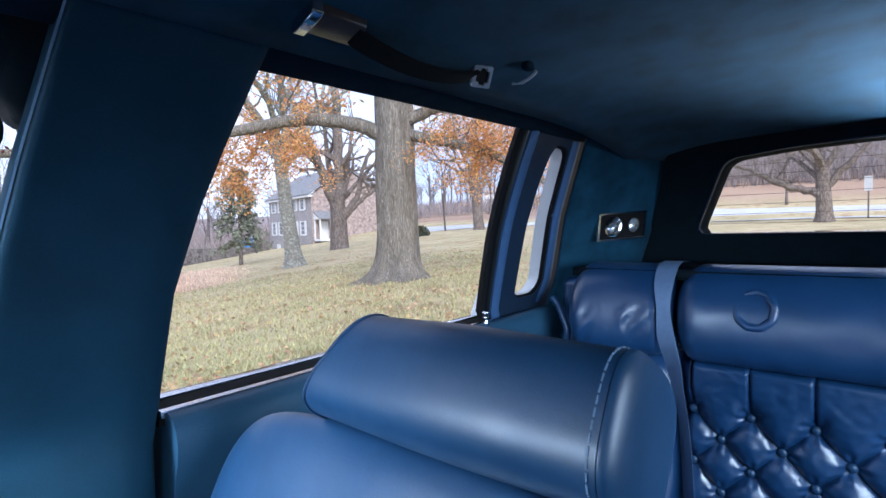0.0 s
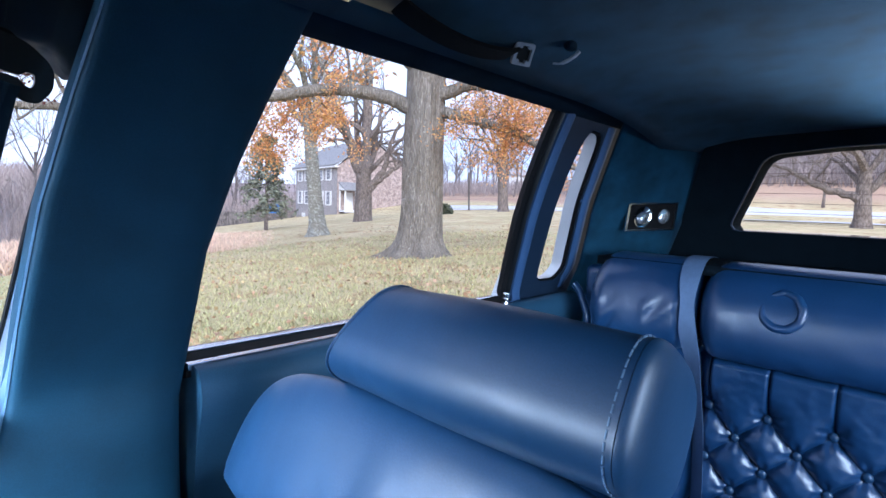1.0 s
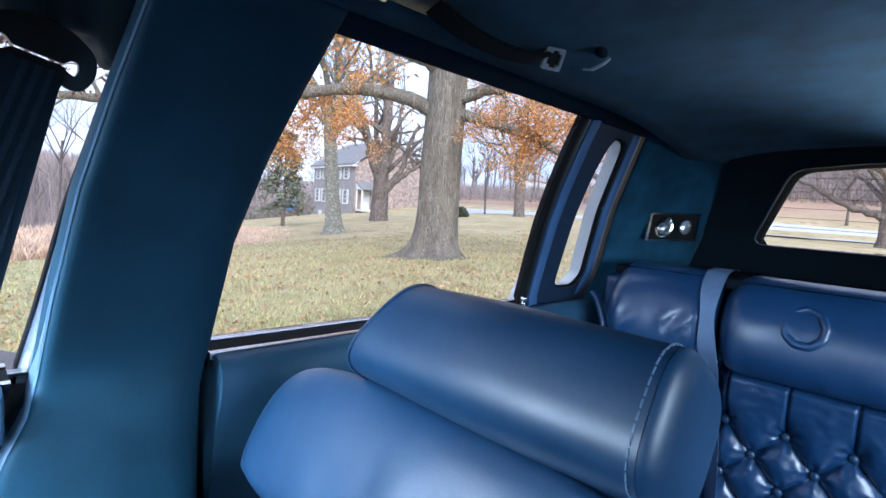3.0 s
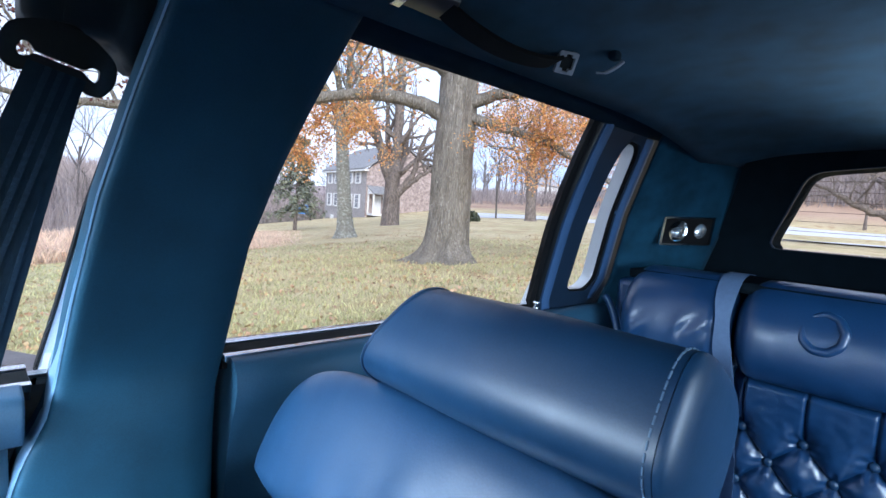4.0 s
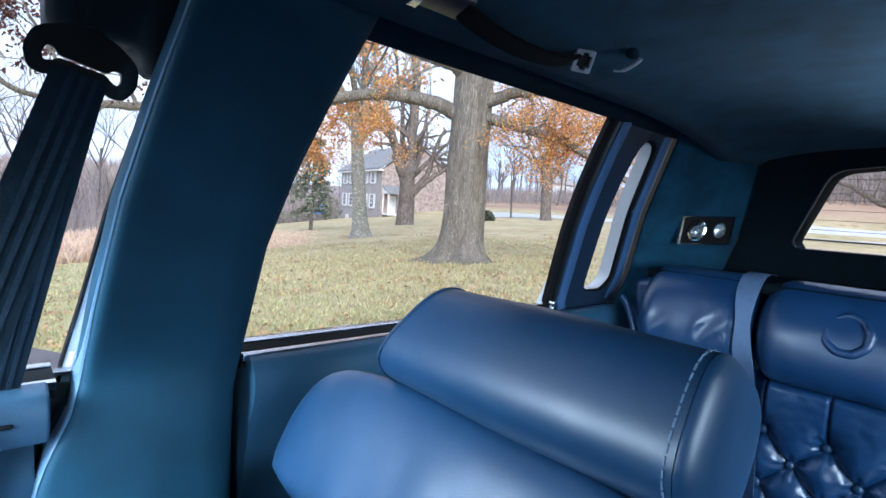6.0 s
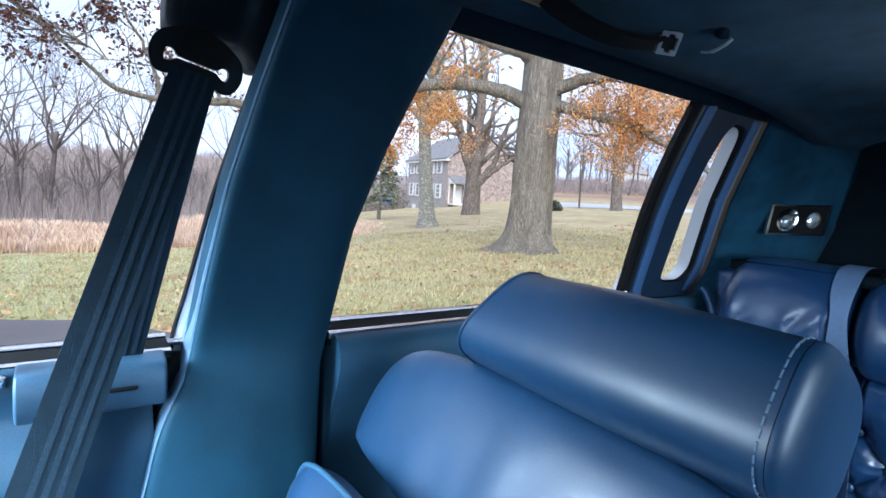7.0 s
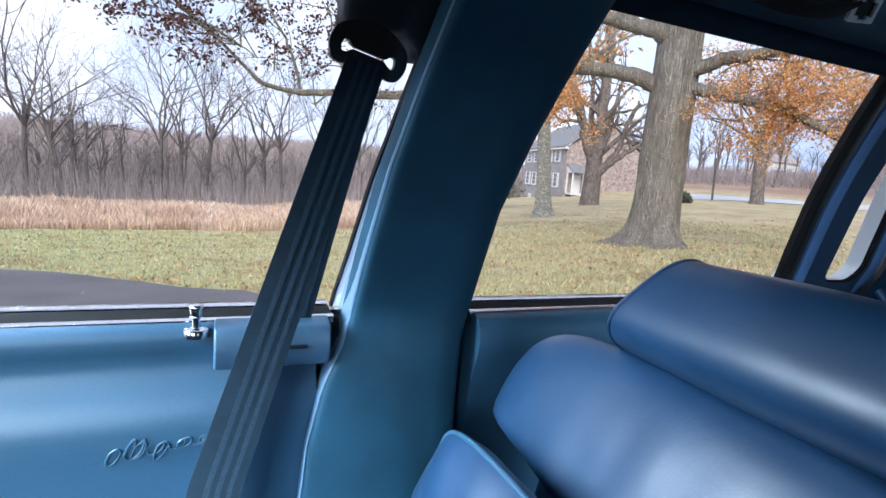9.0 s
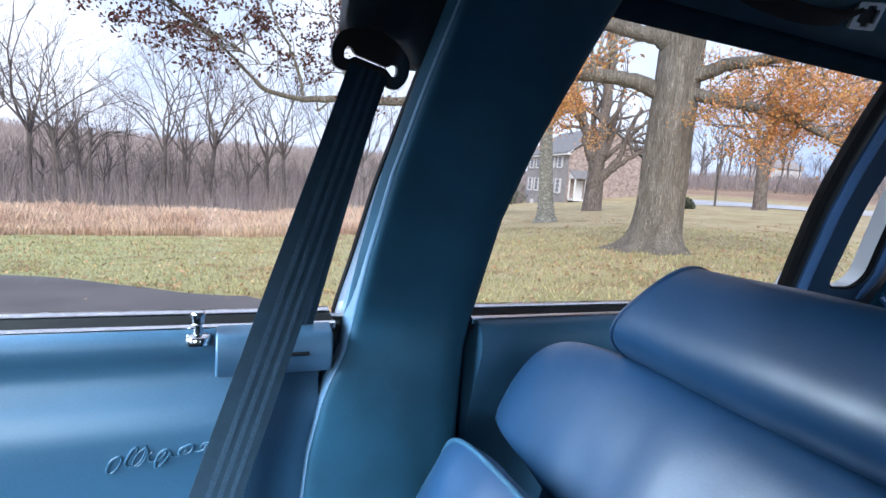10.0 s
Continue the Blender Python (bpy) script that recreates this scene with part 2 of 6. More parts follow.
REED = material("dry_tall_grass", (0.82, 0.66, 0.53), 0.85, dark=(0.66, 0.48, 0.37), scale=0.5, islands=0.3)
NEEDLES = material("evergreen_needles", (0.28, 0.30, 0.22), 0.8, dark=(0.17, 0.19, 0.135), scale=2, islands=0.35)
BUSH = material("dark_evergreen_shrub", (0.09, 0.105, 0.06), 0.8, dark=(0.05, 0.06, 0.035), scale=4, islands=0.35)
ASPHALT = material("worn_asphalt", (0.150, 0.142, 0.153), 0.85, dark=(0.105, 0.10, 0.109), scale=1.2, detail=6, bump=0.5, bump_scale=90)
ROADGREY = material("pale_road", (0.60, 0.60, 0.63), 0.85, dark=(0.50, 0.50, 0.52), scale=0.4, bump=0.2, bump_scale=40)
STONE = material("grey_stucco_stone", (0.44, 0.415, 0.415), 0.9, dark=(0.31, 0.29, 0.295), scale=2.2, bump=0.4, bump_scale=14)
STONE_BARN = material("brown_fieldstone", (0.50, 0.41, 0.38), 0.95, dark=(0.25, 0.195, 0.18), scale=3.0, detail=3, bump=0.8, bump_scale=6)
ROOF = material("grey_shingles", (0.29, 0.29, 0.30), 0.9, dark=(0.20, 0.20, 0.205), scale=3, bump=0.5, bump_scale=10)
PAINT = material("white_house_paint", (0.80, 0.80, 0.80), 0.6, amount=0.08, scale=3)
PANE = material("dark_house_pane", (0.30, 0.32, 0.37), 0.1, amount=0.4, scale=1)
TARP = material("blue_tarpaulin", (0.06, 0.22, 0.55), 0.5, amount=0.3, scale=2)
FENCEWOOD = material("weathered_fence", (0.17, 0.15, 0.135), 0.9, dark=(0.09, 0.08, 0.07), scale=5, stretch=(1, 1, 0.3))
SIGNPAINT = material("pale_sign", (0.62, 0.64, 0.68), 0.5, amount=0.1)

for leaf, share in ((LEAF_ORANGE, 0.45), (LEAF_RED, 0.3), (REED, 0.25), (GRASS_BLADE, 0.3)):
    translucent(leaf, share)


def ground_material():
    """Mown lawn with leaf litter, turning into rough brown field far from the house."""
    m = bpy.data.materials.new("autumn_lawn")
    m.use_nodes = True
    n, l = m.node_tree.nodes, m.node_tree.links
    p = n["Principled BSDF"]
    p.inputs["Roughness"].default_value = 0.95
    p.inputs["Specular IOR Level"].default_value = 0.1
    co = n.new("ShaderNodeTexCoord")

    def nz(scale, detail=5):
        t = n.new("ShaderNodeTexNoise")
        t.inputs["Scale"].default_value = scale
        t.inputs["Detail"].default_value = detail
        l.new(co.outputs["Object"], t.inputs["Vector"])
        return t.outputs["Fac"]

    def ramp(fac, a, b, ca, cb):
        r = n.new("ShaderNodeValToRGB")
        r.color_ramp.elements[0].position, r.color_ramp.elements[1].position = a, b
        r.color_ramp.elements[0].color, r.color_ramp.elements[1].color = (*ca, 1), (*cb, 1)
        l.new(fac, r.inputs[0])
        return r.outputs[0]

    def mix(fac, a, b):
        x = n.new("ShaderNodeMixRGB")
        l.new(fac, x.inputs[0])
        l.new(a, x.inputs[1])
        l.new(b, x.inputs[2])
        return x.outputs[0]
    grass = ramp(nz(0.35, 6), 0.35, 0.65, (0.37, 0.325, 0.17), (0.58, 0.475, 0.30))
    fine = ramp(nz(14, 8), 0.3, 0.7, (0.35, 0.30, 0.17), (0.62, 0.51, 0.335))
    half = n.new("ShaderNodeValue")
    half.outputs[0].default_value = 0.45
    lawn = mix(half.outputs[0], grass, fine)
    # the low side towards the field stays greener
    sep = n.new("ShaderNodeSeparateXYZ")
    l.new(co.outputs["Object"], sep.inputs[0])
    low = n.new("ShaderNodeMapRange")
    low.inputs[1].default_value, low.inputs[2].default_value = 5.0, -3.0
    low.inputs[4].default_value = 0.7
    l.new(sep.outputs["X"], low.inputs[0])
    lush = ramp(nz(9, 8), 0.3, 0.7, (0.29, 0.345, 0.16), (0.48, 0.525, 0.27))
    lawn = mix(low.outputs[0], lawn, lush)
    litter = ramp(nz(24, 6), 0.3, 0.7, (0.20, 0.115, 0.06), (0.42, 0.27, 0.15))
    mask = ramp(nz(1.1, 9), 0.54, 0.66, (0, 0, 0), (0.75, 0.75, 0.75))
    lawn = mix(mask, lawn, litter)
    field = ramp(nz(0.09, 8), 0.35, 0.68, (0.34, 0.225, 0.165), (0.47, 0.345, 0.25))
    wood = ramp(nz(0.2, 8), 0.3, 0.7, (0.24, 0.19, 0.18), (0.36, 0.30, 0.29))
    dist = n.new("ShaderNodeVectorMath")
    dist.operation = 'LENGTH'
    wide = n.new("ShaderNodeMapping")
    wide.inputs["Scale"].default_value = (1.20, 0.35, 1)
    l.new(co.outputs["Object"], wide.inputs[0])
    l.new(wide.outputs[0], dist.inputs[0])
    fmask = n.new("ShaderNodeMapRange")
    fmask.inputs[1].default_value, fmask.inputs[2].default_value = 62, 68
    l.new(dist.outputs["Value"], fmask.inputs[0])
    wmask = n.new("ShaderNodeMapRange")
    wmask.inputs[1].default_value, wmask.inputs[2].default_value = 95, 130
    l.new(dist.outputs["Value"], wmask.inputs[0])
    c = mix(fmask.outputs[0], lawn, field)
    # rough ground under the low woods
    plain = n.new("ShaderNodeVectorMath")
    plain.operation = 'LENGTH'
    l.new(co.outputs["Object"], plain.inputs[0])
    away, side = n.new("ShaderNodeMapRange"), n.new("ShaderNodeMapRange")
    away.inputs[1].default_value, away.inputs[2].default_value = 34, 40
    side.inputs[1].default_value, side.inputs[2].default_value = 16, 9
    l.new(plain.outputs["Value"], away.inputs[0])
    l.new(sep.outputs["X"], side.inputs[0])
    both = n.new("ShaderNodeMath")
    both.operation = 'MULTIPLY'
    l.new(away.outputs[0], both.inputs[0])
    l.new(side.outputs[0], both.inputs[1])
    c = mix(both.outputs[0], c, wood)
    c = mix(wmask.outputs[0], c, wood)
    l.new(c, p.inputs["Base Color"])
    b = n.new("ShaderNodeBump")
    b.inputs["Strength"].default_value = 0.8
    b.inputs["Distance"].default_value = 0.03
    l.new(nz(30, 6), b.inputs["Height"])
    l.new(b.outputs[0], p.inputs["Normal"])
    return m


LAWN = ground_material()


# ---- mesh helpers ----
class Mesh:
    """Gathers vertices and faces of one part."""

    def __init__(self):
        self.v, self.f = [], []

    def add(self, verts, faces):
        k = len(self.v)
        self.v.extend(tuple(p) for p in verts)
        self.f.extend(tuple(i + k for i in f) for f in faces)
        return self

    def loft(self, rings, cap=True, closed=True):
        """Skin through rings of equal length."""
        n, k = len(rings[0]), len(self.v)
        for r in rings:
            self.v.extend(tuple(p) for p in r)
        for i in range(len(rings) - 1):
            for j in range(n if closed else n - 1):
                a, b = k + i * n + j, k + i * n + (j + 1) % n
                self.f.append((a, b, b + n, a + n))
        if cap and closed:
            self.f.append(tuple(k + j for j in reversed(range(n))))
            e = k + (len(rings) - 1) * n
            self.f.append(tuple(e + j for j in range(n)))
        return self

    def box(self, x0, x1, y0, y1, z0, z1):
        return self.loft([[(x0, y0, z), (x1, y0, z), (x1, y1, z), (x0, y1, z)] for z in (z0, z1)])

    def grid(self, fn, nu, nv):
        """A sheet: fn(u, v) for u, v in 0..1."""
        k = len(self.v)
        for i in range(nu + 1):
            for j in range(nv + 1):
                self.v.append(tuple(fn(i / nu, j / nv)))
        for i in range(nu):
            for j in range(nv):
                a = k + i * (nv + 1) + j
                self.f.append((a, a + nv + 1, a + nv + 2, a + 1))
        return self

    def tube(self, pts, radii, sides=6, cap=True):
        """A round tube along a line of points."""
        pts = [Vector(p) for p in pts]
        rings, side = [], None
        for i, p in enumerate(pts):
            d = (pts[min(i + 1, len(pts) - 1)] - pts[max(i - 1, 0)]).normalized()
            if side is None:
                side = d.orthogonal().normalized()
            else:
                side = (side - d * side.dot(d)).normalized()
            up = d.cross(side)
            r = radii[i] if hasattr(radii, "__len__") else radii
            rings.append([p + r * (math.cos(2 * math.pi * j / sides) * side + math.sin(2 * math.pi * j / sides) * up) for j in range(sides)])
        return self.loft(rings, cap)


def part(name, mesh, mat, parent=None, label="", smooth=True, bevel=0.0, thick=0.0, at=None, outward=True):
    """Links a gathered mesh as ONE object, under a thing or at the top."""
    me = bpy.data.meshes.new(name)
    if isinstance(mesh, Mesh):
        me.from_pydata(mesh.v, [], mesh.f)
        if outward:
            bm = bmesh.new()
            bm.from_mesh(me)
            bmesh.ops.recalc_face_normals(bm, faces=bm.faces)
            bm.to_mesh(me)
            bm.free()
    else:
        mesh.to_mesh(me)
        mesh.free()
    me.materials.append(mat)
    if smooth:
        me.polygons.foreach_set("use_smooth", [True] * len(me.polygons))
    ob = new(name, me)
    if thick:
        s = ob.modifiers.new("thickness", 'SOLIDIFY')
        s.thickness, s.offset = thick, 0
    if bevel:
        b = ob.modifiers.new("edge", 'BEVEL')
        b.width, b.segments, b.limit_method, b.angle_limit = bevel, 3, 'ANGLE', radians(40)
    if smooth:
        me.set_sharp_from_angle(angle=radians(55))
    if parent:
        ob.parent = parent
    if at:
        ob.matrix_basis = at
    if label:
        ob["label"] = label
    return ob


def thing(name, label, category, kind="", group="", at=None):
    e = tagged(new(name), label, category, group, kind)
    e.empty_display_size = 0.1
    if at:
        e.matrix_basis = at
    return e


def smooth01(u):
    u = min(1.0, max(0.0, u))
    return u * u * (3 - 2 * u)


def lerp_table(tab, z):
    """A value read from a short table by smooth steps."""
    if z <= tab[0][0]:
        return tab[0][1]
    for (a, p), (b, q) in zip(tab, tab[1:]):
        if z <= b:
            return p + (q - p) * (z - a) / (b - a)
    return tab[-1][1]


def curve_pts(pts, steps=8):
    """A smooth line through points."""
    P = [Vector(p) for p in pts]
    out = []
    for i in range(len(P) - 1):
        p0, p1, p2, p3 = P[max(i - 1, 0)], P[i], P[i + 1], P[min(i + 2, len(P) - 1)]
        for k in range(steps):
            t = k / steps
            out.append(0.5 * ((2 * p1) + (p2 - p0) * t + (2 * p0 - 5 * p1 + 4 * p2 - p3) * t * t + (3 * p1 - p0 - 3 * p2 + p3) * t ** 3))
    out.append(P[-1])
    return out


# ---- the car's shell ----
BELT_Z, BELT_Y, LEAN = 0.926, 0.735, 0.405      # window sill, and how the sides lean in above it
BACK_X = 1.45
FRONT_X = -1.75


def side_y(z, off=0.0):
    return (BELT_Y - LEAN * (z - BELT_Z) if z > BELT_Z else BELT_Y) - off


def roof_z(x, y):
    z = 1.412 - 0.012 * (abs(y) / 0.3) ** 2 - 0.03 * max(0, (abs(y) - 0.3) / 0.2) ** 2
    if x > 0.85:
        z -= 0.075 * ((x - 0.85) / 0.57) ** 2
    if x < -1.1:
        z -= 0.05 * ((-1.1 - x) / 0.6) ** 2
    return z


floor_pan = part("floor", Mesh().box(FRONT_X, 1.6, -0.78, 0.78, 0.22, 0.28), CARPET)
tagged(floor_pan, "dark blue carpeted floor of the car", "floor", kind="structure")

head = Mesh().grid(lambda u, v: (FRONT_X + 0.15 + u * (1.43 - FRONT_X - 0.15), -0.5 + v, roof_z(FRONT_X + 0.15 + u * (1.43 - FRONT_X - 0.15), -0.5 + v)), 48, 24)
ceiling = part("ceiling", head, CLOTH, thick=0.012)
tagged(ceiling, "padded dark blue cloth headliner of the car", "ceiling", kind="structure")
roof = Mesh().grid(lambda u, v: (FRONT_X + u * 3.3, -0.62 + 1.24 * v, 1.47 - 0.055 * abs(2 * v - 1) ** 3 - 0.06 * max(0, (u - 0.75) / 0.25) ** 2), 24, 16)
roof = part("roof_panel", roof, WHITEPAINT, thick=0.01)
tagged(roof, "white painted outer roof panel of the car", "car roof", kind="structure")

# B-pillar edges by height: outer front edge, crease between front bevel and inner face, rear edge
PILLAR_FRONT = [(0.30, -0.035), (0.633, 0.004), (0.742, 0.022), (0.795, 0.034), (0.850, 0.047), (0.885, 0.053), (0.93, 0.067), (0.996, 0.079), (1.111, 0.097), (1.194, 0.115), (1.268, 0.132), (1.40, 0.164)]
PILLAR_CREASE = [(0.30, -0.015), (0.664, 0.014), (0.742, 0.020), (0.812, 0.034), (0.842, 0.043), (0.884, 0.063), (0.924, 0.072), (1.016, 0.079), (1.131, 0.092), (1.229, 0.111), (1.40, 0.150)]
PILLAR_BACK = [(0.30, 0.262), (0.67, 0.250), (0.80, 0.247), (0.88, 0.247), (0.93, 0.256), (0.99, 0.257), (1.078, 0.259), (1.177, 0.277), (1.252, 0.298), (1.34, 0.326), (1.40, 0.348)]
# rear edge of the big side window
GLASS_BACK = [(0.90, 1.004), (0.93, 0.987), (1.015, 0.961), (1.12, 0.932), (1.20, 0.921), (1.28, 0.919), (1.36, 0.924)]


def pillar_depth(z):
    """The plane of the pillar at a height, and how far it swells inwards below the sill."""
    return side_y(z) + (0.0 if z > BELT_Z else 0.02 * (BELT_Z - z)), smooth01((BELT_Z - z) / 0.08) * 0.010


def pillar_trim(sgn):
    """The moulded cover of the pillar: a broad flat inner face between a soft crease and a rolled rear edge."""
    rings = []
    for i in range(60):
        z = 0.32 + i * (1.385 - 0.32) / 59
        xc, xb = lerp_table(PILLAR_CREASE, z), lerp_table(PILLAR_BACK, z)
        y, low = pillar_depth(z)
        low += 0.0012 * noise.noise((z * 9, 2, 1))
        ring = [(xc - 0.001, y + 0.018), (xc - 0.002, y - 0.043 - low), (xc + 0.0015, y - 0.0465 - low), (xc + 0.006, y - 0.048 - low), (xc + 0.012, y - 0.0485 - low), (xc + 0.03, y - 0.0495 - low),
                (xc + 0.06, y - 0.0505 - low), ((xc + xb) / 2, y - 0.0515 - low), (xb - 0.05, y - 0.0505 - low), (xb - 0.02, y - 0.047 - low * 0.6), (xb - 0.007, y - 0.039), (xb - 0.001, y - 0.025), (xb, y + 0.018)]
        rings.append([(a, sgn * b, z) for a, b in ring])
    return Mesh().loft(rings)


def jamb(z):
    """How far outside the glass plane the door jamb stands; it closes up below the sill."""
    return 0.06 * smooth01((z - 0.875) / 0.05)


def pillar_bevel(sgn):
    """The front bevel of the pillar, between the door edge and the crease."""
    rings = []
    for i in range(60):
        z = 0.32 + i * (1.36 - 0.32) / 59
        xf, xc = lerp_table(PILLAR_FRONT, z), lerp_table(PILLAR_CREASE, z)
        y, low = pillar_depth(z)
        o = jamb(z)
        if o < 0.03:
            xf = min(xf, xc - 0.010)
        inner = y - 0.0415 - low
        ring = [(xf + 0.022, y + o), (xf + 0.009, y + o - 0.004), (xf * 0.5 + xc * 0.5 + 0.0015, (y + o - 0.004) * 0.5 + inner * 0.5), (xc - 0.005, inner), (xc - 0.003, inner - 0.0015), (xc + 0.004, y + 0.012)]
        rings.append([(a, sgn * b, z) for a, b in ring])
    return Mesh().loft(rings)


def side_wall(sgn, prefix):
    """One side of the car: doors below the windows, pillars, rails and openings."""
    wall = thing(f"wall_{prefix}", "side of the car, blue trim inside and white paint outside", "car side", "structure")
    # outer skin below the windows
    x_skin = FRONT_X
    skin = Mesh().loft([[(x_skin, sgn * (0.80 + b), z), (1.9, sgn * (0.80 + b), z), (1.9, sgn * (0.80 + b + 0.02), z), (x_skin, sgn * (0.80 + b + 0.02), z)]
                        for z, b in ((0.25, -0.03), (0.45, 0.03), (0.75, 0.035), (0.90, -0.015), (0.915, -0.045))])
    part("outer_panel", skin, WHITEPAINT, wall)
    # inner door skins, with a soft roll under the sill
    for name, x0, x1 in (("rear_door_panel", 0.262, 1.34), ("front_door_panel", -1.2, 0.03)):
        g = Mesh()
        prof = [(0.28, 0.715), (0.50, 0.715), (0.62, 0.712), (0.72, 0.706), (0.78, 0.70), (0.825, 0.690), (0.855, 0.679), (0.88, 0.675), (0.90, 0.679), (0.913, 0.688), (0.918, 0.70), (0.918, 0.712), (0.905, 0.76), (0.28, 0.76)]
        if name == "front_door_panel":
            prof = [(0.28, 0.70), (0.50, 0.690), (0.68, 0.676), (0.76, 0.669), (0.795, 0.667), (0.815, 0.670), (0.838, 0.681), (0.856, 0.693), (0.870, 0.696), (0.885, 0.692), (0.90, 0.689), (0.912, 0.692), (0.918, 0.70), (0.918, 0.712), (0.905, 0.76), (0.28, 0.76)]
        turn_in = 0.035 if name == "front_door_panel" else 0.0
        g.loft([[(x, sgn * min(0.76, y + turn_in * smooth01((x + 0.055) / 0.085)), z) for z, y in prof] for x in np.linspace(x0, x1, 60)])
        part(name, g, VINYL, wall, "blue vinyl door panel")
    part("rear_inner_side", Mesh().box(1.31, 1.55, sgn * 0.55, sgn * 0.775, 0.28, 0.915), VINYL, wall)
    # header rail over the windows
    rail = [(0.575, 1.342), (0.563, 1.339), (0.550, 1.342), (0.528, 1.350), (0.505, 1.363), (0.485, 1.373), (0.47, 1.385), (0.47, 1.41), (0.60, 1.41), (0.61, 1.36)]
    def taper(x, y):
        return y + max(0, x - 0.85) / 0.4 * 0.035 * max(0, (0.57 - y) / 0.10)
    g = Mesh().loft([[(x, sgn * taper(x, y), z) for y, z in rail] for x in np.linspace(FRONT_X + 0.2, 1.262, 60)])
    part("header_rail", g, RAILCLOTH, wall, "dark cloth rail over the window")
    part("rail_lip", Mesh().tube([(x, sgn * taper(x, 0.486), 1.3715) for x in np.linspace(0.62, 1.264, 20)] + [(1.266, sgn * taper(1.266, y), z) for y, z in ((0.505, 1.361), (0.528, 1.349), (0.55, 1.340))], 0.0028, 6), EDGE, wall, "thin rolled lip")
    part("pillar_trim", pillar_trim(sgn), PILLAR, wall, "moulded blue plastic pillar cover")
    part("pillar_edge", pillar_bevel(sgn), EDGE, wall, "rolled front edge, its blue lightened for daylight on it")
    for nm, o0, o1, mat, lab in (("door_seal", -0.003, 0.0, RUBBER, "thin black door seal"), ("door_edge", 0.0, 0.0105, WHITEPAINT, "narrow white painted door edge")):
        rings = []
        for i in range(30):
            z = 0.90 + i * (1.33 - 0.90) / 29
            xf, y = lerp_table(PILLAR_FRONT, z), side_y(z) + jamb(z)
            rings.append([(a, sgn * b, z) for a, b in ((xf + o0, y + 0.012), (xf + o0, y - 0.002), (xf + o1, y - 0.003), (xf + o1, y + 0.012))])
        part(nm, Mesh().loft(rings), mat, wall, lab, smooth=False)
    # outer part of the pillar, white at the door edge
    g = Mesh()
    rings = []
    for i in range(20):
        z = 0.915 + i * (1.38 - 0.915) / 19
        xf, xb = lerp_table(PILLAR_FRONT, z), lerp_table(PILLAR_BACK, z)
        y = side_y(z)
        rings.append([(a, sgn * b, z) for a, b in ((xf + 0.004, y + 0.019), (xb - 0.012, y + 0.019), (xb - 0.02, y + 0.045), (xf + 0.010, y + 0.045))])
    part("pillar_body", g.loft(rings), WHITEPAINT, wall, "white door edge outside the pillar")
    # front end: pillar beside the windscreen
    g = Mesh().loft([[(x - 0.05, sgn * y, z), (x + 0.05, sgn * y, z), (x + 0.05, sgn * (y + 0.05), z), (x - 0.05, sgn * (y + 0.05), z)] for x, y, z in ((-1.35, 0.72, 0.9), (-0.95, 0.55, 1.40))])
    part("front_pillar", g, PILLAR, wall)
    return wall


wall_passenger = side_wall(1, "passenger_side")
side_wall(-1, "driver_side")


def window_strip(sgn, parent):
    """Chrome outer sill, black rubber gap and pale inner lip under the glass of both doors."""
    for nm, x0, x1 in (("rear", 0.255, 1.0), ("front", -1.25, 0.048)):
        b = Mesh().loft([[(x, sgn * y, z) for y, z in ((0.752, 0.905), (0.752, 0.921), (0.756, 0.926), (0.775, 0.926), (0.785, 0.915), (0.785, 0.9))] for x in (x0, x1)])
        part("outer_sill", b, CHROME, parent, "bright metal outer sill")
        b = Mesh().loft([[(x, sgn * y, z) for y, z in ((0.712, 0.90), (0.712, 0.9185), (0.722, 0.9205), (0.7515, 0.9225), (0.7515, 0.89))] for x in (x0, x1)])
        part("sill_seal", b, RUBBER, parent, "black rubber sill seal")
        b = Mesh().loft([[(x, sgn * y, z) for y, z in ((0.703, 0.912), (0.703, 0.9205), (0.707, 0.922), (0.713, 0.9215), (0.713, 0.912))] for x in (x0, x1)])
        part("sill_lip", b, CHROME, parent, "thin pale metal lip")


def pane_mesh(outline, sgn, off=-0.022, thick=0.004):
    """A pane from (x, z) points in the plane of the side glass."""
    m = Mesh()
    return m.loft([[(x, sgn * (BELT_Y - LEAN * (z - BELT_Z) - off + t), z) for x, z in outline] for t in (0, thick)])


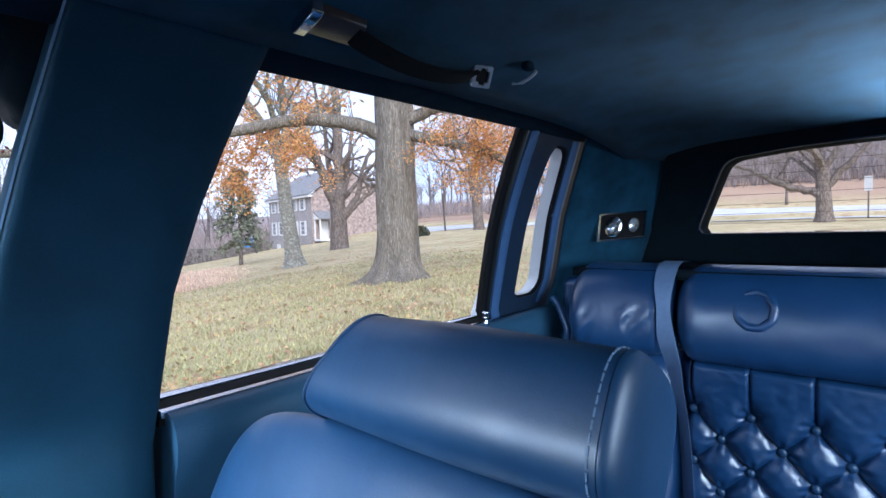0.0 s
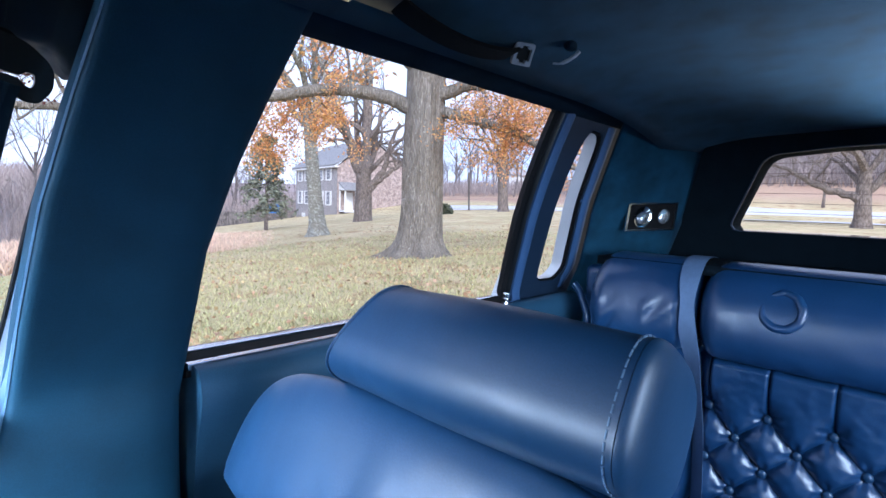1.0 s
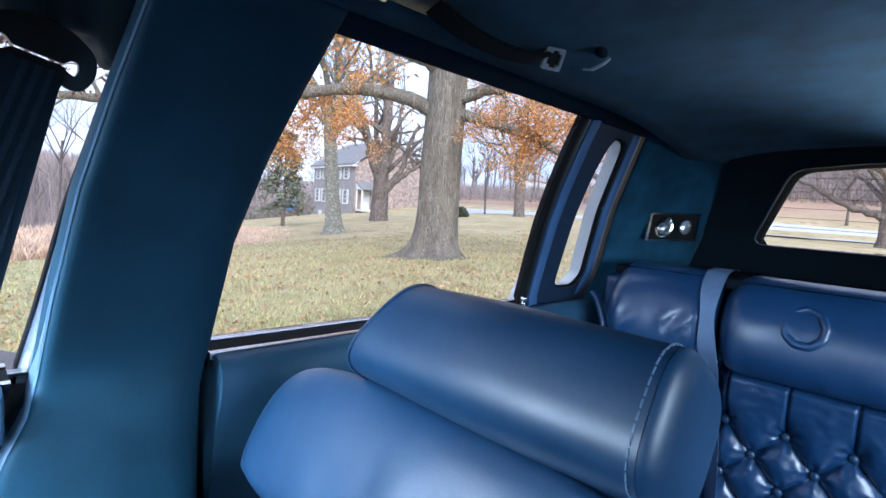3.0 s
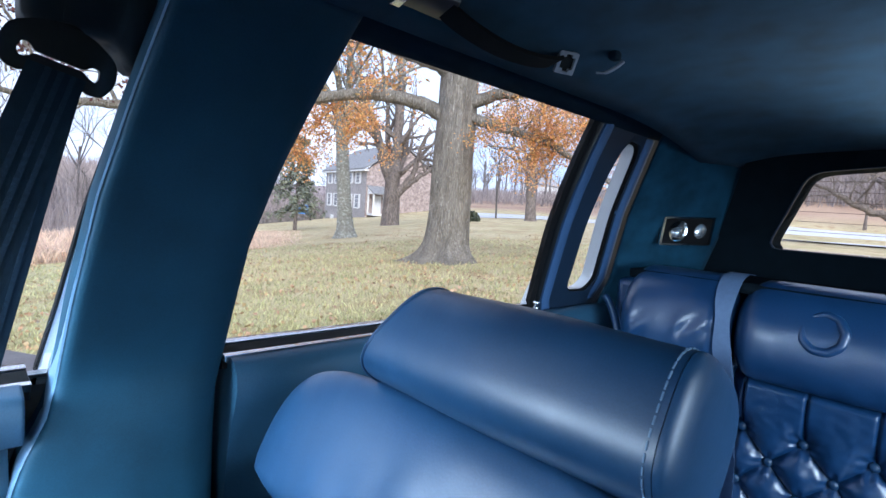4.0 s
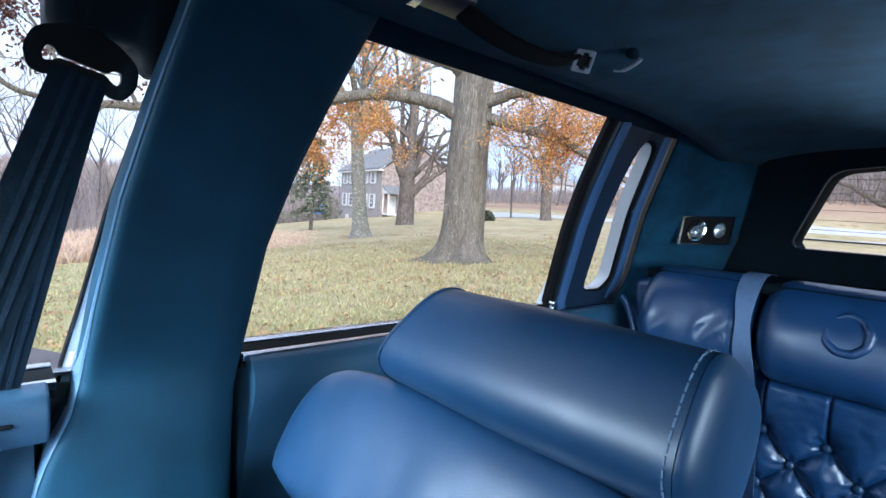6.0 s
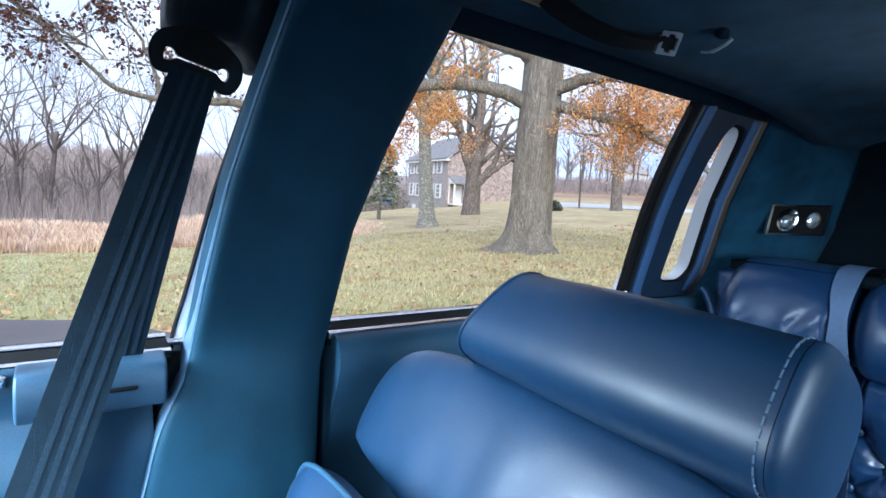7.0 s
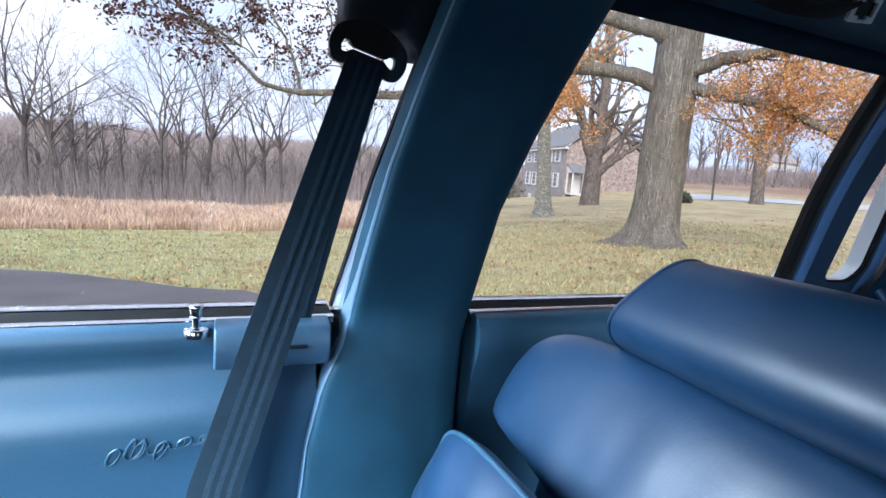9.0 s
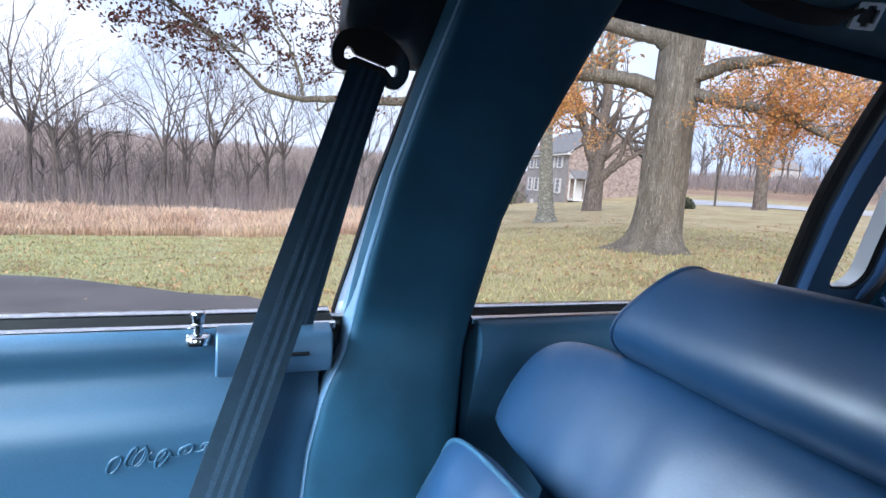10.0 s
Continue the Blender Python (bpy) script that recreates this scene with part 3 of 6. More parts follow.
def big_window(sgn, prefix):
    w = thing(f"window_{prefix}", "closed tinted rear door window with black rubber and a blue post", "window", "structure")
    zs = np.linspace(0.905, 1.385, 12)
    out = [(lerp_table(PILLAR_BACK, z) - 0.02, z) for z in zs] + [(lerp_table(GLASS_BACK, z) + 0.015, z) for z in reversed(zs)]
    p = part("pane", pane_mesh(out, sgn), GLASS if sgn > 0 else GLASS_BLOCKING, w, "grey tinted glass, fully raised", smooth=False)
    # the unseen driver's-side pane casts shadow, holding back sky light
    p.visible_shadow = sgn < 0
    zz = np.linspace(0.895, 1.38, 24)

    def strip(name, a, b, y0, y1, mat, label, peak=0.006, skew=0.0):
        g = Mesh()
        g.loft([[(lerp_table(GLASS_BACK, z) + a, sgn * side_y(z, y0), z), ((lerp_table(GLASS_BACK, z) * 2 + a + b) / 2, sgn * side_y(z, y0 + peak), z),
                 (lerp_table(GLASS_BACK, z) + b, sgn * side_y(z, y0), z), (lerp_table(GLASS_BACK, z) + b, sgn * side_y(z, y1), z), (lerp_table(GLASS_BACK, z) + a + skew, sgn * side_y(z, y1), z)] for z in zz])
        part(name, g, mat, w, label)
    strip("channel_edge", 0.0115, 0.0137, -0.018, -0.022, SATIN, "thin pale channel edge", 0.0003)
    strip("glass_channel", 0.0, 0.019, -0.006, -0.03, RUBBER, "black rubber glass channel", skew=0.014)
    strip("channel_lip", 0.019, 0.034, -0.003, -0.03, BLACK, "black channel edge")
    strip("division_post", 0.034, 0.066, 0.004, -0.03, BLUETRIM, "blue painted division post")
    g = Mesh().loft([[(x, sgn * side_y(z, o), z) for z, o in ((1.366, -0.02), (1.372, -0.012), (1.39, -0.012), (1.39, -0.04), (1.366, -0.04))] for x in (0.28, 0.93)])
    part("top_channel", g, RUBBER, w)
    return w


big_window(1, "1")
big_window(-1, "7")
window_strip(1, wall_passenger)
for sgn, nm in ((1, "2"), (-1, "8")):
    w = thing(f"window_{nm}", "closed front door window of the car", "window", "structure")
    zs = np.linspace(0.905, 1.36, 8)
    out = [(-1.25 + (z - 0.905) * 0.75, z) for z in zs] + [(lerp_table(PILLAR_FRONT, z) + 0.012, z) for z in reversed(zs)]
    p = part("pane", pane_mesh(out, sgn), GLASS_CLEAR if sgn > 0 else GLASS_BLOCKING, w, smooth=False)
    p.visible_shadow = sgn < 0


def rounded(pts, r, n=6):
    """Rounds the corners of a flat (a, b) outline."""
    out = []
    for i, p in enumerate(pts):
        p, a, b = Vector(p), Vector(pts[i - 1]), Vector(pts[(i + 1) % len(pts)])
        ra = min(r, (a - p).length * 0.45, (b - p).length * 0.45)
        s, e = p + (a - p).normalized() * ra, p + (b - p).normalized() * ra
        for k in range(n + 1):
            t = k / n
            out.append(tuple(s * (1 - t) ** 2 + p * 2 * t * (1 - t) + e * t * t))
    return out


def resample(loop, n):
    """n points evenly along a closed outline."""
    P = [Vector(p) for p in loop]
    seg = [(P[(i + 1) % len(P)] - P[i]).length for i in range(len(P))]
    tot, out, i, acc = sum(seg), [], 0, 0.0
    for k in range(n):
        d = tot * k / n
        while acc + seg[i] < d:
            acc += seg[i]
            i += 1
        out.append(tuple(P[i].lerp(P[(i + 1) % len(P)], (d - acc) / max(seg[i], 1e-9))))
    return out


def framed(outer, inner, place, depth_in, depth_out, n=72):
    """A flat surround between two outlines, with a return of the opening; place(a, b, depth) gives the point."""
    o, i = resample(outer, n), resample(inner, n)
    k = min(range(n), key=lambda j: (Vector(i[j]) - Vector(o[0])).length)
    i = i[k:] + i[:k]
    loops = [[place(*p, depth_out) for p in o], [place(*p, depth_in) for p in o], [place(*p, depth_in) for p in i], [place(*p, depth_out) for p in i]]
    m = Mesh().loft(loops + [loops[0]], cap=False)
    return m


# quarter window behind the door glass
QW_IN = [(1.110, 0.954), (1.212, 0.952), (1.240, 0.985), (1.170, 1.16), (1.146, 1.32), (1.068, 1.325), (1.053, 1.24), (1.058, 1.14), (1.082, 1.05)]
QW_OUT = [(1.062, 0.905), (1.37, 0.905), (1.34, 1.10), (1.285, 1.345), (0.988, 1.345), (0.983, 1.28), (0.992, 1.12), (1.018, 1.02)]


def quarter_window(sgn, nm):
    w = thing(f"window_{nm}", "small fixed quarter window in a shade-darkened blue surround", "window", "structure")

    def place(a, b, d):
        return (a, sgn * side_y(b, d), b)
    inner = rounded(QW_IN, 0.03)
    part("surround", framed(rounded(QW_OUT, 0.02), inner, place, 0.003, -0.03), DARKVINYL, w, "blue moulded surround, darkened for shade")
    lip_in = rounded([(1.114, 0.959), (1.208, 0.957), (1.233, 0.985), (1.164, 1.16), (1.141, 1.317), (1.073, 1.320), (1.058, 1.24), (1.063, 1.14), (1.087, 1.05)], 0.028)
    part("inner_lip", framed(inner, lip_in, place, -0.002, -0.010), RUBBER, w, "dark rubber lip")
    rear = Mesh().loft([[(lerp_table([(0.93, 1.225), (0.985, 1.245), (1.16, 1.175), (1.34, 1.15)], z) + a, sgn * side_y(z, d), z) for a, d in ((-0.004, 0.004), (0.006, 0.011), (0.022, 0.011), (0.030, 0.002), (0.030, -0.01), (-0.004, -0.01))] for z in np.linspace(0.93, 1.335, 20)])
    part("rear_post", rear, BLUETRIM, w, "light blue painted rear edge")
    body = framed(rounded([(1.0, 0.905), (1.36, 0.905), (1.30, 1.36), (1.0, 1.36)], 0.02), lip_in, place, -0.011, -0.042)
    part("outer_frame", body, WHITEPAINT, w, "white painted body round the glass")
    p = part("pane", pane_mesh([(1.05, 0.92), (1.30, 0.92), (1.24, 1.345), (1.04, 1.345)], sgn, -0.05), GLASS, w, smooth=False)
    p.visible_shadow = False
    return w


quarter_window(1, "3")
quarter_window(-1, "4")

# rear quarter panels and the back wall with its window
RW_OUT = [(-0.55, 0.90), (0.55, 0.90), (0.509, 1.028), (0.428, 1.300), (0.405, 1.320), (0.28, 1.336), (0.0, 1.352), (-0.28, 1.336), (-0.405, 1.320), (-0.428, 1.300), (-0.509, 1.028)]
RW_IN = [(-0.372, 1.103), (0.372, 1.103), (0.293, 1.283), (0.16, 1.297), (0.0, 1.302), (-0.16, 1.297), (-0.293, 1.283)]


def rear_x(y, z):
    return BACK_X + 0.05 * (1 - (abs(y) / 0.55) ** 2) - 0.10 * max(0, (z - 1.10)) / 0.2 * 0.6


back = thing("wall_rear", "black trimmed back wall of the car round the rear window", "car back wall", "structure")


def rw_place(a, b, d):
    return (rear_x(a, b) + d, a, b)


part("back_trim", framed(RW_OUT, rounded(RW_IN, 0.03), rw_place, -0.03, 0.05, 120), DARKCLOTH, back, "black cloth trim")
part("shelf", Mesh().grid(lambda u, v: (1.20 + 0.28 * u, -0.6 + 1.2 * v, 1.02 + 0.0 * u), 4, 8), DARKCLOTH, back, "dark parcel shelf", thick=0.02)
window_7 = thing("window_5", "rear window with fine heater wires in a thin pale seal", "window", "structure")
seal_in = rounded(RW_IN, 0.03)
seal_out = [tuple(Vector(p) * 1.0 + (Vector(p) - Vector((0, 1.2))).normalized() * 0.0035) for p in seal_in]
part("seal", framed(seal_out, seal_in, rw_place, -0.036, -0.028, 120), DARKVINYL, window_7, "thin pale seal")
g = Mesh()
loop = resample(rounded([(a * 1.04, 1.2 + (b - 1.2) * 1.1) for a, b in RW_IN], 0.03), 100)
g.grid(lambda u, v: rw_place((2 * v - 1) * (0.40 - 0.35 * (0.225 * u)), 1.088 + 0.232 * u, 0.014), 12, 40)
pane7 = part("pane", g, GLASS_CLEAR, window_7, thick=0.004)
pane7.visible_shadow = False
for k in range(7):
    z = 1.128 + k * 0.0235
    hw = 0.36 - (z - 1.1) * 0.42
    part("heater_wire", Mesh().tube([rw_place(-hw + 2 * hw * i / 16, z, 0.009) for i in range(17)], 0.0007, 4), HEATER, window_7)

for sgn, nm in ((1, "passenger"), (-1, "driver")):
    g = Mesh()

    def cpanel(u, v):
        z = 0.80 + v * 0.585
        x0 = lerp_table([(0.80, 1.27), (0.93, 1.262), (0.985, 1.275), (1.16, 1.205), (1.34, 1.18), (1.4, 1.17)], z)
        a = u * 0.5 * math.pi
        ye = lerp_table([(0.8, 0.60), (1.03, 0.512), (1.30, 0.425), (1.4, 0.39)], z)
        y0 = side_y(z, 0.02)
        xe = 1.43
        w = u
        bend = w
        return (x0 + (xe - x0) * w, sgn * (y0 + (ye - y0) * (0.55 * w + 0.45 * bend)), z)
    g.grid(cpanel, 16, 20)
    ob = part(f"rear_quarter_trim_{nm}", g, CLOTH, thick=0.01)
    tagged(ob, "blue cloth covered rear quarter panel of the car", "trim panel", kind="structure")

# front of the car: cowl, windscreen and dashboard, behind the camera's shoulder
front = thing("wall_front", "front bulkhead with the dashboard of the car", "dashboard", "structure")
part("dashboard", Mesh().loft([[(x, y, z) for x, z in ((-1.75, 0.28), (-1.35, 0.28), (-1.25, 0.6), (-1.25, 0.8), (-1.33, 0.88), (-1.75, 0.9))] for y in (-0.75, 0.75)]), VINYL, front, bevel=0.02)
window_8 = thing("window_6", "raked windscreen of the car", "window", "structure")
p = part("pane", Mesh().grid(lambda u, v: (-1.60 + 0.55 * u, (-0.7 + 1.4 * v) * (1 - 0.22 * u), 0.9 + 0.47 * u), 6, 10), GLASS_CLEAR, window_8, smooth=False, thick=0.005)
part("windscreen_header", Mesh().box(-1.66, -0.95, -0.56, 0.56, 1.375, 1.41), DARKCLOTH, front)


# ---- things in the car ----
def cushion(center, half, power=4.0, nu=28, nv=20, squash=None, round_xz=0.0):
    """A stuffed block: a rounded box with swollen faces."""
    m = Mesh()
    rings = []
    for i in range(nv + 1):
        b = -math.pi / 2 + math.pi * i / nv
        cb, sb = math.cos(b), math.sin(b)
        ring = []
        for j in range(nu):
            a = 2 * math.pi * j / nu
            d = Vector((math.cos(a) * cb, math.sin(a) * cb, sb))
            k = (abs(d.x) ** power + abs(d.y) ** power + abs(d.z) ** power) ** (-1 / power)
            if round_xz:
                k = ((abs(d.x) ** round_xz + abs(d.z) ** round_xz) ** (power / round_xz) + abs(d.y) ** power) ** (-1 / power)
            q = d * k
            p = Vector((center[0] + half[0] * q.x, center[1] + half[1] * q.y, center[2] + half[2] * q.z))
            if squash:
                p = Vector(squash(p))
            ring.append(p)
        rings.append(ring)
    m.loft(rings, cap=False)
    return m


def stitches(path, step, length, radius, out):
    """A row of thread stitches along a line, each lying a little proud."""
    pts = curve_pts(path, 24)
    m, acc = Mesh(), 0.0
    for a, b in zip(pts, pts[1:]):
        acc += (b - a).length
        if acc >= step:
            acc = 0.0
            d = (b - a).normalized() * length / 2
            m.tube([a - d + Vector(out), a + Vector(out) * 1.6, a + d + Vector(out)], radius, 5)
    return m


# middle seat: tall backrest with a stuffed roll along its top
middle_seat = thing("middle_seat", "glossy blue leather seat with a thick stuffed roll along its backrest", "car seat")
ROLL_Y0, ROLL_Y1 = 0.172, 0.574
ROLL_AT = Matrix.Translation((0, 0, 0.225)) @ Matrix.Scale(0.81, 4)


def roll_ring(y, s=1.0, slant=0.0):
    """Cross-section of the roll: a flattened oval leaning back."""
    c, ring = Vector((0.462, 0.942)), []
    for j in range(64):
        a = 2 * math.pi * j / 64
        px, pz = 0.084 * math.copysign(abs(math.cos(a)) ** 0.66, math.cos(a)), 0.074 * math.copysign(abs(math.sin(a)) ** 0.66, math.sin(a))
        rx, rz = px * math.cos(-0.55) - pz * math.sin(-0.55), px * math.sin(-0.55) + pz * math.cos(-0.55)
        ring.append((c.x + rx * s, y - slant * (rz * s + 0.02 + 0.25 * rx), c.y + rz * s))
    return ring


def swell(u):
    return 1.0 - 0.02 * math.cos(2 * math.pi * u)


rings = []
for i in range(30):
    u = i / 29
    rings.append(roll_ring(ROLL_Y0 + (ROLL_Y1 - 0.02 - ROLL_Y0) * u, swell(u), 0.5 * u ** 1.5))
for k in range(1, 10):
    a = k / 9 * math.pi / 2
    rings.append(roll_ring(ROLL_Y1 - 0.02 + 0.02 * math.sin(a), 0.98 * (math.cos(a) ** 0.6 * 0.5 + 0.5) if k < 9 else 0.05, 0.5))
part("headrest_roll", Mesh().loft(rings), LEATHER, middle_seat, "smooth stuffed leather roll", at=ROLL_AT)
rings = [roll_ring(ROLL_Y0 - 0.001, 0.985)]
for k in range(1, 10):
    a = k / 9 * math.pi / 2
    rings.append(roll_ring(ROLL_Y0 - 0.001 - 0.017 * math.sin(a), 0.985 * (math.cos(a) ** 0.7 * 0.62 + 0.38) if k < 9 else 0.04))
part("roll_end_cap", Mesh().loft(rings), LEATHER, middle_seat, "gathered leather end cap", at=ROLL_AT)
seam = [(p[0], ROLL_Y0 + 0.007, p[2]) for p in roll_ring(0, 0.99)]
part("roll_stitching", stitches(seam + [seam[0]], 0.010, 0.0075, 0.0011, (0, 0, 0)), STITCH, middle_seat, "contrasting thread stitching", at=ROLL_AT)
seam2 = roll_ring(ROLL_Y1 - 0.018, 0.985, 0.5)
part("roll_piping", Mesh().tube(seam2 + [seam2[0]], 0.0022, 6), LEATHER, middle_seat, "narrow piping", at=ROLL_AT)


def backrest_shape(p):
    x, y, z = p
    outer = smooth01((y - 0.40) / 0.16)
    tuck = smooth01((0.795 - z) / 0.06)
    if y > 0.346:
        y = 0.346 + (y - 0.346) * (1 - 0.30 * tuck)
    x += 0.20 * (z - 0.62) + 0.05 * tuck * outer + 0.0025 * noise.noise((y * 7, z * 5, 1.0)) + 0.0022 * noise.noise((y * 26, z * 6, 4.0)) * smooth01((0.93 - z) / 0.08)
    return (x, y, z)


part("backrest", cushion((0.275, 0.346, 0.689), (0.060, 0.3155, 0.251), 4.2, 120, 90, backrest_shape, 2.0), LEATHER, middle_seat, "broad glossy leather backrest with rounded shoulders")
part("seat_base", cushion((0.10, 0.38, 0.40), (0.28, 0.26, 0.11), 5, 40, 24), LEATHER, middle_seat, "leather seat cushion")


# embossed wreath on the backrest, plain scrolls only
wreath = []
for j in range(59):
    a = 2 * math.pi * j / 64 + 2.0
    y, z = 0.268 + 0.030 * math.cos(a), 0.857 + 0.030 * math.sin(a)
    wreath.append((0.2815 - 0.060 * math.sqrt(1 - ((z - 0.689) / 0.251) ** 2) + 0.20 * (z - 0.62), y, z))
part("embossed_wreath", Mesh().tube(wreath, [0.0046 + 0.0006 * math.sin(j * 1.3) for j in range(len(wreath))], 8), LEATHER, middle_seat, "raised leather wreath without lettering")

# front cushion edge before the backrest: a pillow with a piped rim
rim = curve_pts([(0.17, 0.30, 0.838), (0.17, 0.42, 0.836), (0.17, 0.50, 0.829), (0.17, 0.545, 0.817), (0.17, 0.568, 0.800), (0.17, 0.59, 0.765), (0.17, 0.625, 0.715), (0.17, 0.65, 0.67), (0.17, 0.655, 0.60), (0.17, 0.64, 0.50), (0.17, 0.50, 0.45), (0.17, 0.30, 0.45), (0.17, 0.20, 0.60), (0.17, 0.21, 0.78), (0.17, 0.30, 0.838)], 6)[:-1]
mid = Vector((0.17, 0.42, 0.64))
rings = []
for s_, dx in ((0.02, -0.058), (0.35, -0.055), (0.65, -0.044), (0.85, -0.027), (0.95, -0.013), (1.0, 0.0), (0.96, 0.018), (0.85, 0.035), (0.5, 0.045), (0.02, 0.046)):
    rings.append([(p.x + dx + 0.003 * noise.noise((p.y * 20, p.z * 20, dx * 9)), mid.y + (p.y - mid.y) * s_, mid.z + (p.z - mid.z) * s_) for p in rim])
part("side_cushion", Mesh().loft(rings), LEATHER, middle_seat, "stuffed side cushion with piped rim")
part("cushion_piping", Mesh().tube(rim + [rim[0]], 0.0034, 8), VINYL, middle_seat, "raised blue piping")

# rear bench: tufted lower backrest and smooth head bolsters
rear_seat = thing("rear_bench_seat", "dark blue leather rear bench with button-tufted backrest and smooth head bolsters", "car seat")
BTN_DY, BTN_DZ = 0.109, 0.113


def button_places():
    out = []
    for r in range(-1, 4):
        for c in range(-7, 4):
            out.append((0.207 + c * BTN_DY, 0.732 - r * BTN_DZ))
            out.append((0.207 - 0.0545 + c * BTN_DY, 0.732 - (r + 0.5) * BTN_DZ))
    return [(y, z) for y, z in out if -0.62 < y < 0.36 and 0.42 < z < 0.76]


BTNS = button_places()


def tuft(y, z):
    """How far the leather swells out between the buttons: puffed diamonds parted by sharp folds."""
    by, bz = min(BTNS, key=lambda q: math.hypot(y - q[0], z - q[1]))
    d = math.hypot(y - by, z - bz)
    a, b = (y - 0.207) / BTN_DY, (z - 0.732) / BTN_DZ
    low = smooth01((0.752 - z) / 0.03)
    s1, s2 = abs(math.sin(math.pi * (a + b))), abs(math.sin(math.pi * (a - b)))
    puff = 0.026 * (s1 * s2 + 0.002) ** 0.46
    e = abs(a - round(a)) * BTN_DY
    fan = 0.030 * (1 - 0.85 * math.exp(-((z - 0.732) / 0.035) ** 2) * math.exp(-(e / 0.022) ** 2)) - 0.008 * math.exp(-(e / 0.0028) ** 2)
    h = low * puff + (1 - low) * fan
    h *= 1 - 0.7 * math.exp(-(d / 0.012) ** 2)
    ang = math.atan2(z - bz, y - by)
    h += 0.0022 * math.sin(7 * ang + 3 * noise.noise((by * 31, bz * 31, 0))) * math.exp(-((d - 0.020) / 0.009) ** 2)
    h += 0.0016 * noise.noise((y * 60, z * 60, 3.0)) + 0.003 * noise.noise((y * 21, z * 21, 8.0)) * low
    return h


def tufted(u, v):
    y, z = -0.62 + u * 0.98, 0.40 + v * 0.455
    edge = min(u, 1 - u) * 0.98
    roll = 0.06 * (1 - smooth01(edge / 0.05))
    topr = 0.03 * (1 - smooth01((0.855 - z) / 0.03))
    return (1.205 - tuft(y, z) + roll + topr - 0.05 * (0.85 - z), y, z)


part("tufted_backrest", Mesh().grid(tufted, 360, 170), LEATHER_REAR, rear_seat, "diamond button-tufted leather", outward=False)
for y, z in BTNS:
    if y > -0.25:
        b = cushion((1.199 - 0.05 * (0.85 - z), y, z), (0.006, 0.0092, 0.0092), 2.0, 14, 8)
        part("button", b, LEATHER, rear_seat)


def bolster(y0, y1, name, label, dent=0.0, wrinkle=0.0):
    """A head bolster: a rounded slab, fuller below, with soft dimples."""
    m = Mesh()
    prof = [(1.215, 0.838), (1.17, 0.842), (1.150, 0.858), (1.140, 0.885), (1.142, 0.93), (1.155, 0.975), (1.18, 1.012), (1.215, 1.036), (1.255, 1.042), (1.29, 1.036), (1.31, 1.01), (1.31, 0.86), (1.29, 0.838)]
    P = curve_pts([(x, 0, z) for x, z in prof] + [(*prof[0][:1], 0, prof[0][1])], 4)[:-1]
    c = Vector((1.23, 0, 0.94))
    rings = []
    n = 90 if wrinkle else 60
    for i in range(n + 1):
        u = i / n
        e = min(u, 1 - u) * (y1 - y0)
        s = 1 - 0.42 * (1 - min(1, e / 0.045)) ** 2.2
        ring = []
        for p in P:
            q = c + (p - c) * s
            y = y0 + u * (y1 - y0)
            q.x += 0.003 * noise.noise((q.x * 9, y * 11, q.z * 10)) + dent * 0.010 * noise.noise((y * 22 + 4, q.z * 16, 7))
            if wrinkle and q.x < 1.22:
                f = y * 0.75 + (q.z - 0.9) * 0.66 + 0.02 * noise.noise((y * 9, q.z * 9, 2))
                q.x += 0.0035 * math.sin(f * 150) * smooth01(0.5 + 3 * noise.noise((y * 13, q.z * 13, 5))) * smooth01((0.97 - q.z) / 0.05)
            ring.append((q.x, y, q.z))
        rings.append(ring)
    m.loft(rings)
    return part(name, m, LEATHER_REAR, rear_seat, label)


bolster(-0.36, 0.347, "head_bolster", "long smooth leather head bolster with embossed ring", 0.25)
bolster(0.352, 0.60, "corner_bolster", "wrinkled leather corner bolster", 0.2, 1.0)
bolster(-0.62, -0.365, "corner_bolster", "wrinkled leather corner bolster", 0.2, 1.0)
part("seat_back_panel", Mesh().box(1.25, 1.30, -0.66, 0.66, 0.28, 1.0), LEATHER_REAR, rear_seat, bevel=0.02)
part("seat_cushion", cushion((0.98, -0.1, 0.36), (0.33, 0.62, 0.10), 5, 40, 24), LEATHER_REAR, rear_seat)
part("lower_side", cushion((1.235, 0.49, 0.65), (0.10, 0.155, 0.205), 4, 30, 24), LEATHER_REAR, rear_seat, "plain leather corner under the bolster")
part("corner_fold", Mesh().tube(curve_pts([(1.2, 0.660, 0.950), (1.2, 0.645, 0.935), (1.195, 0.627, 0.904), (1.19, 0.613, 0.871), (1.19, 0.618, 0.835), (1.19, 0.62, 0.76)], 6), 0.009, 10), LEATHER_REAR, rear_seat, "rolled leather edge in the corner")
# embossed ring and its leafy edge
g = Mesh()
ring = []
for j in range(65):
    a = 2 * math.pi * j / 64 + 0.9
    if j > 58:
        break
    r = 0.033 + 0.0006 * math.sin(9 * a)
    y, z = 0.193 + r * math.cos(a), 0.962 + r * math.sin(a)
    ring.append((lerp_table([(0.885, 1.140), (0.93, 1.142), (0.975, 1.155), (1.012, 1.18)], z) + 0.0035, y, z))
g.tube(ring, [0.0088 - 0.005 * (abs(j - 29) / 29) ** 6 for j in range(len(ring))], 14)
part("embossed_wreath", g, LEATHER_REAR, rear_seat, "raised leather wreath without lettering")

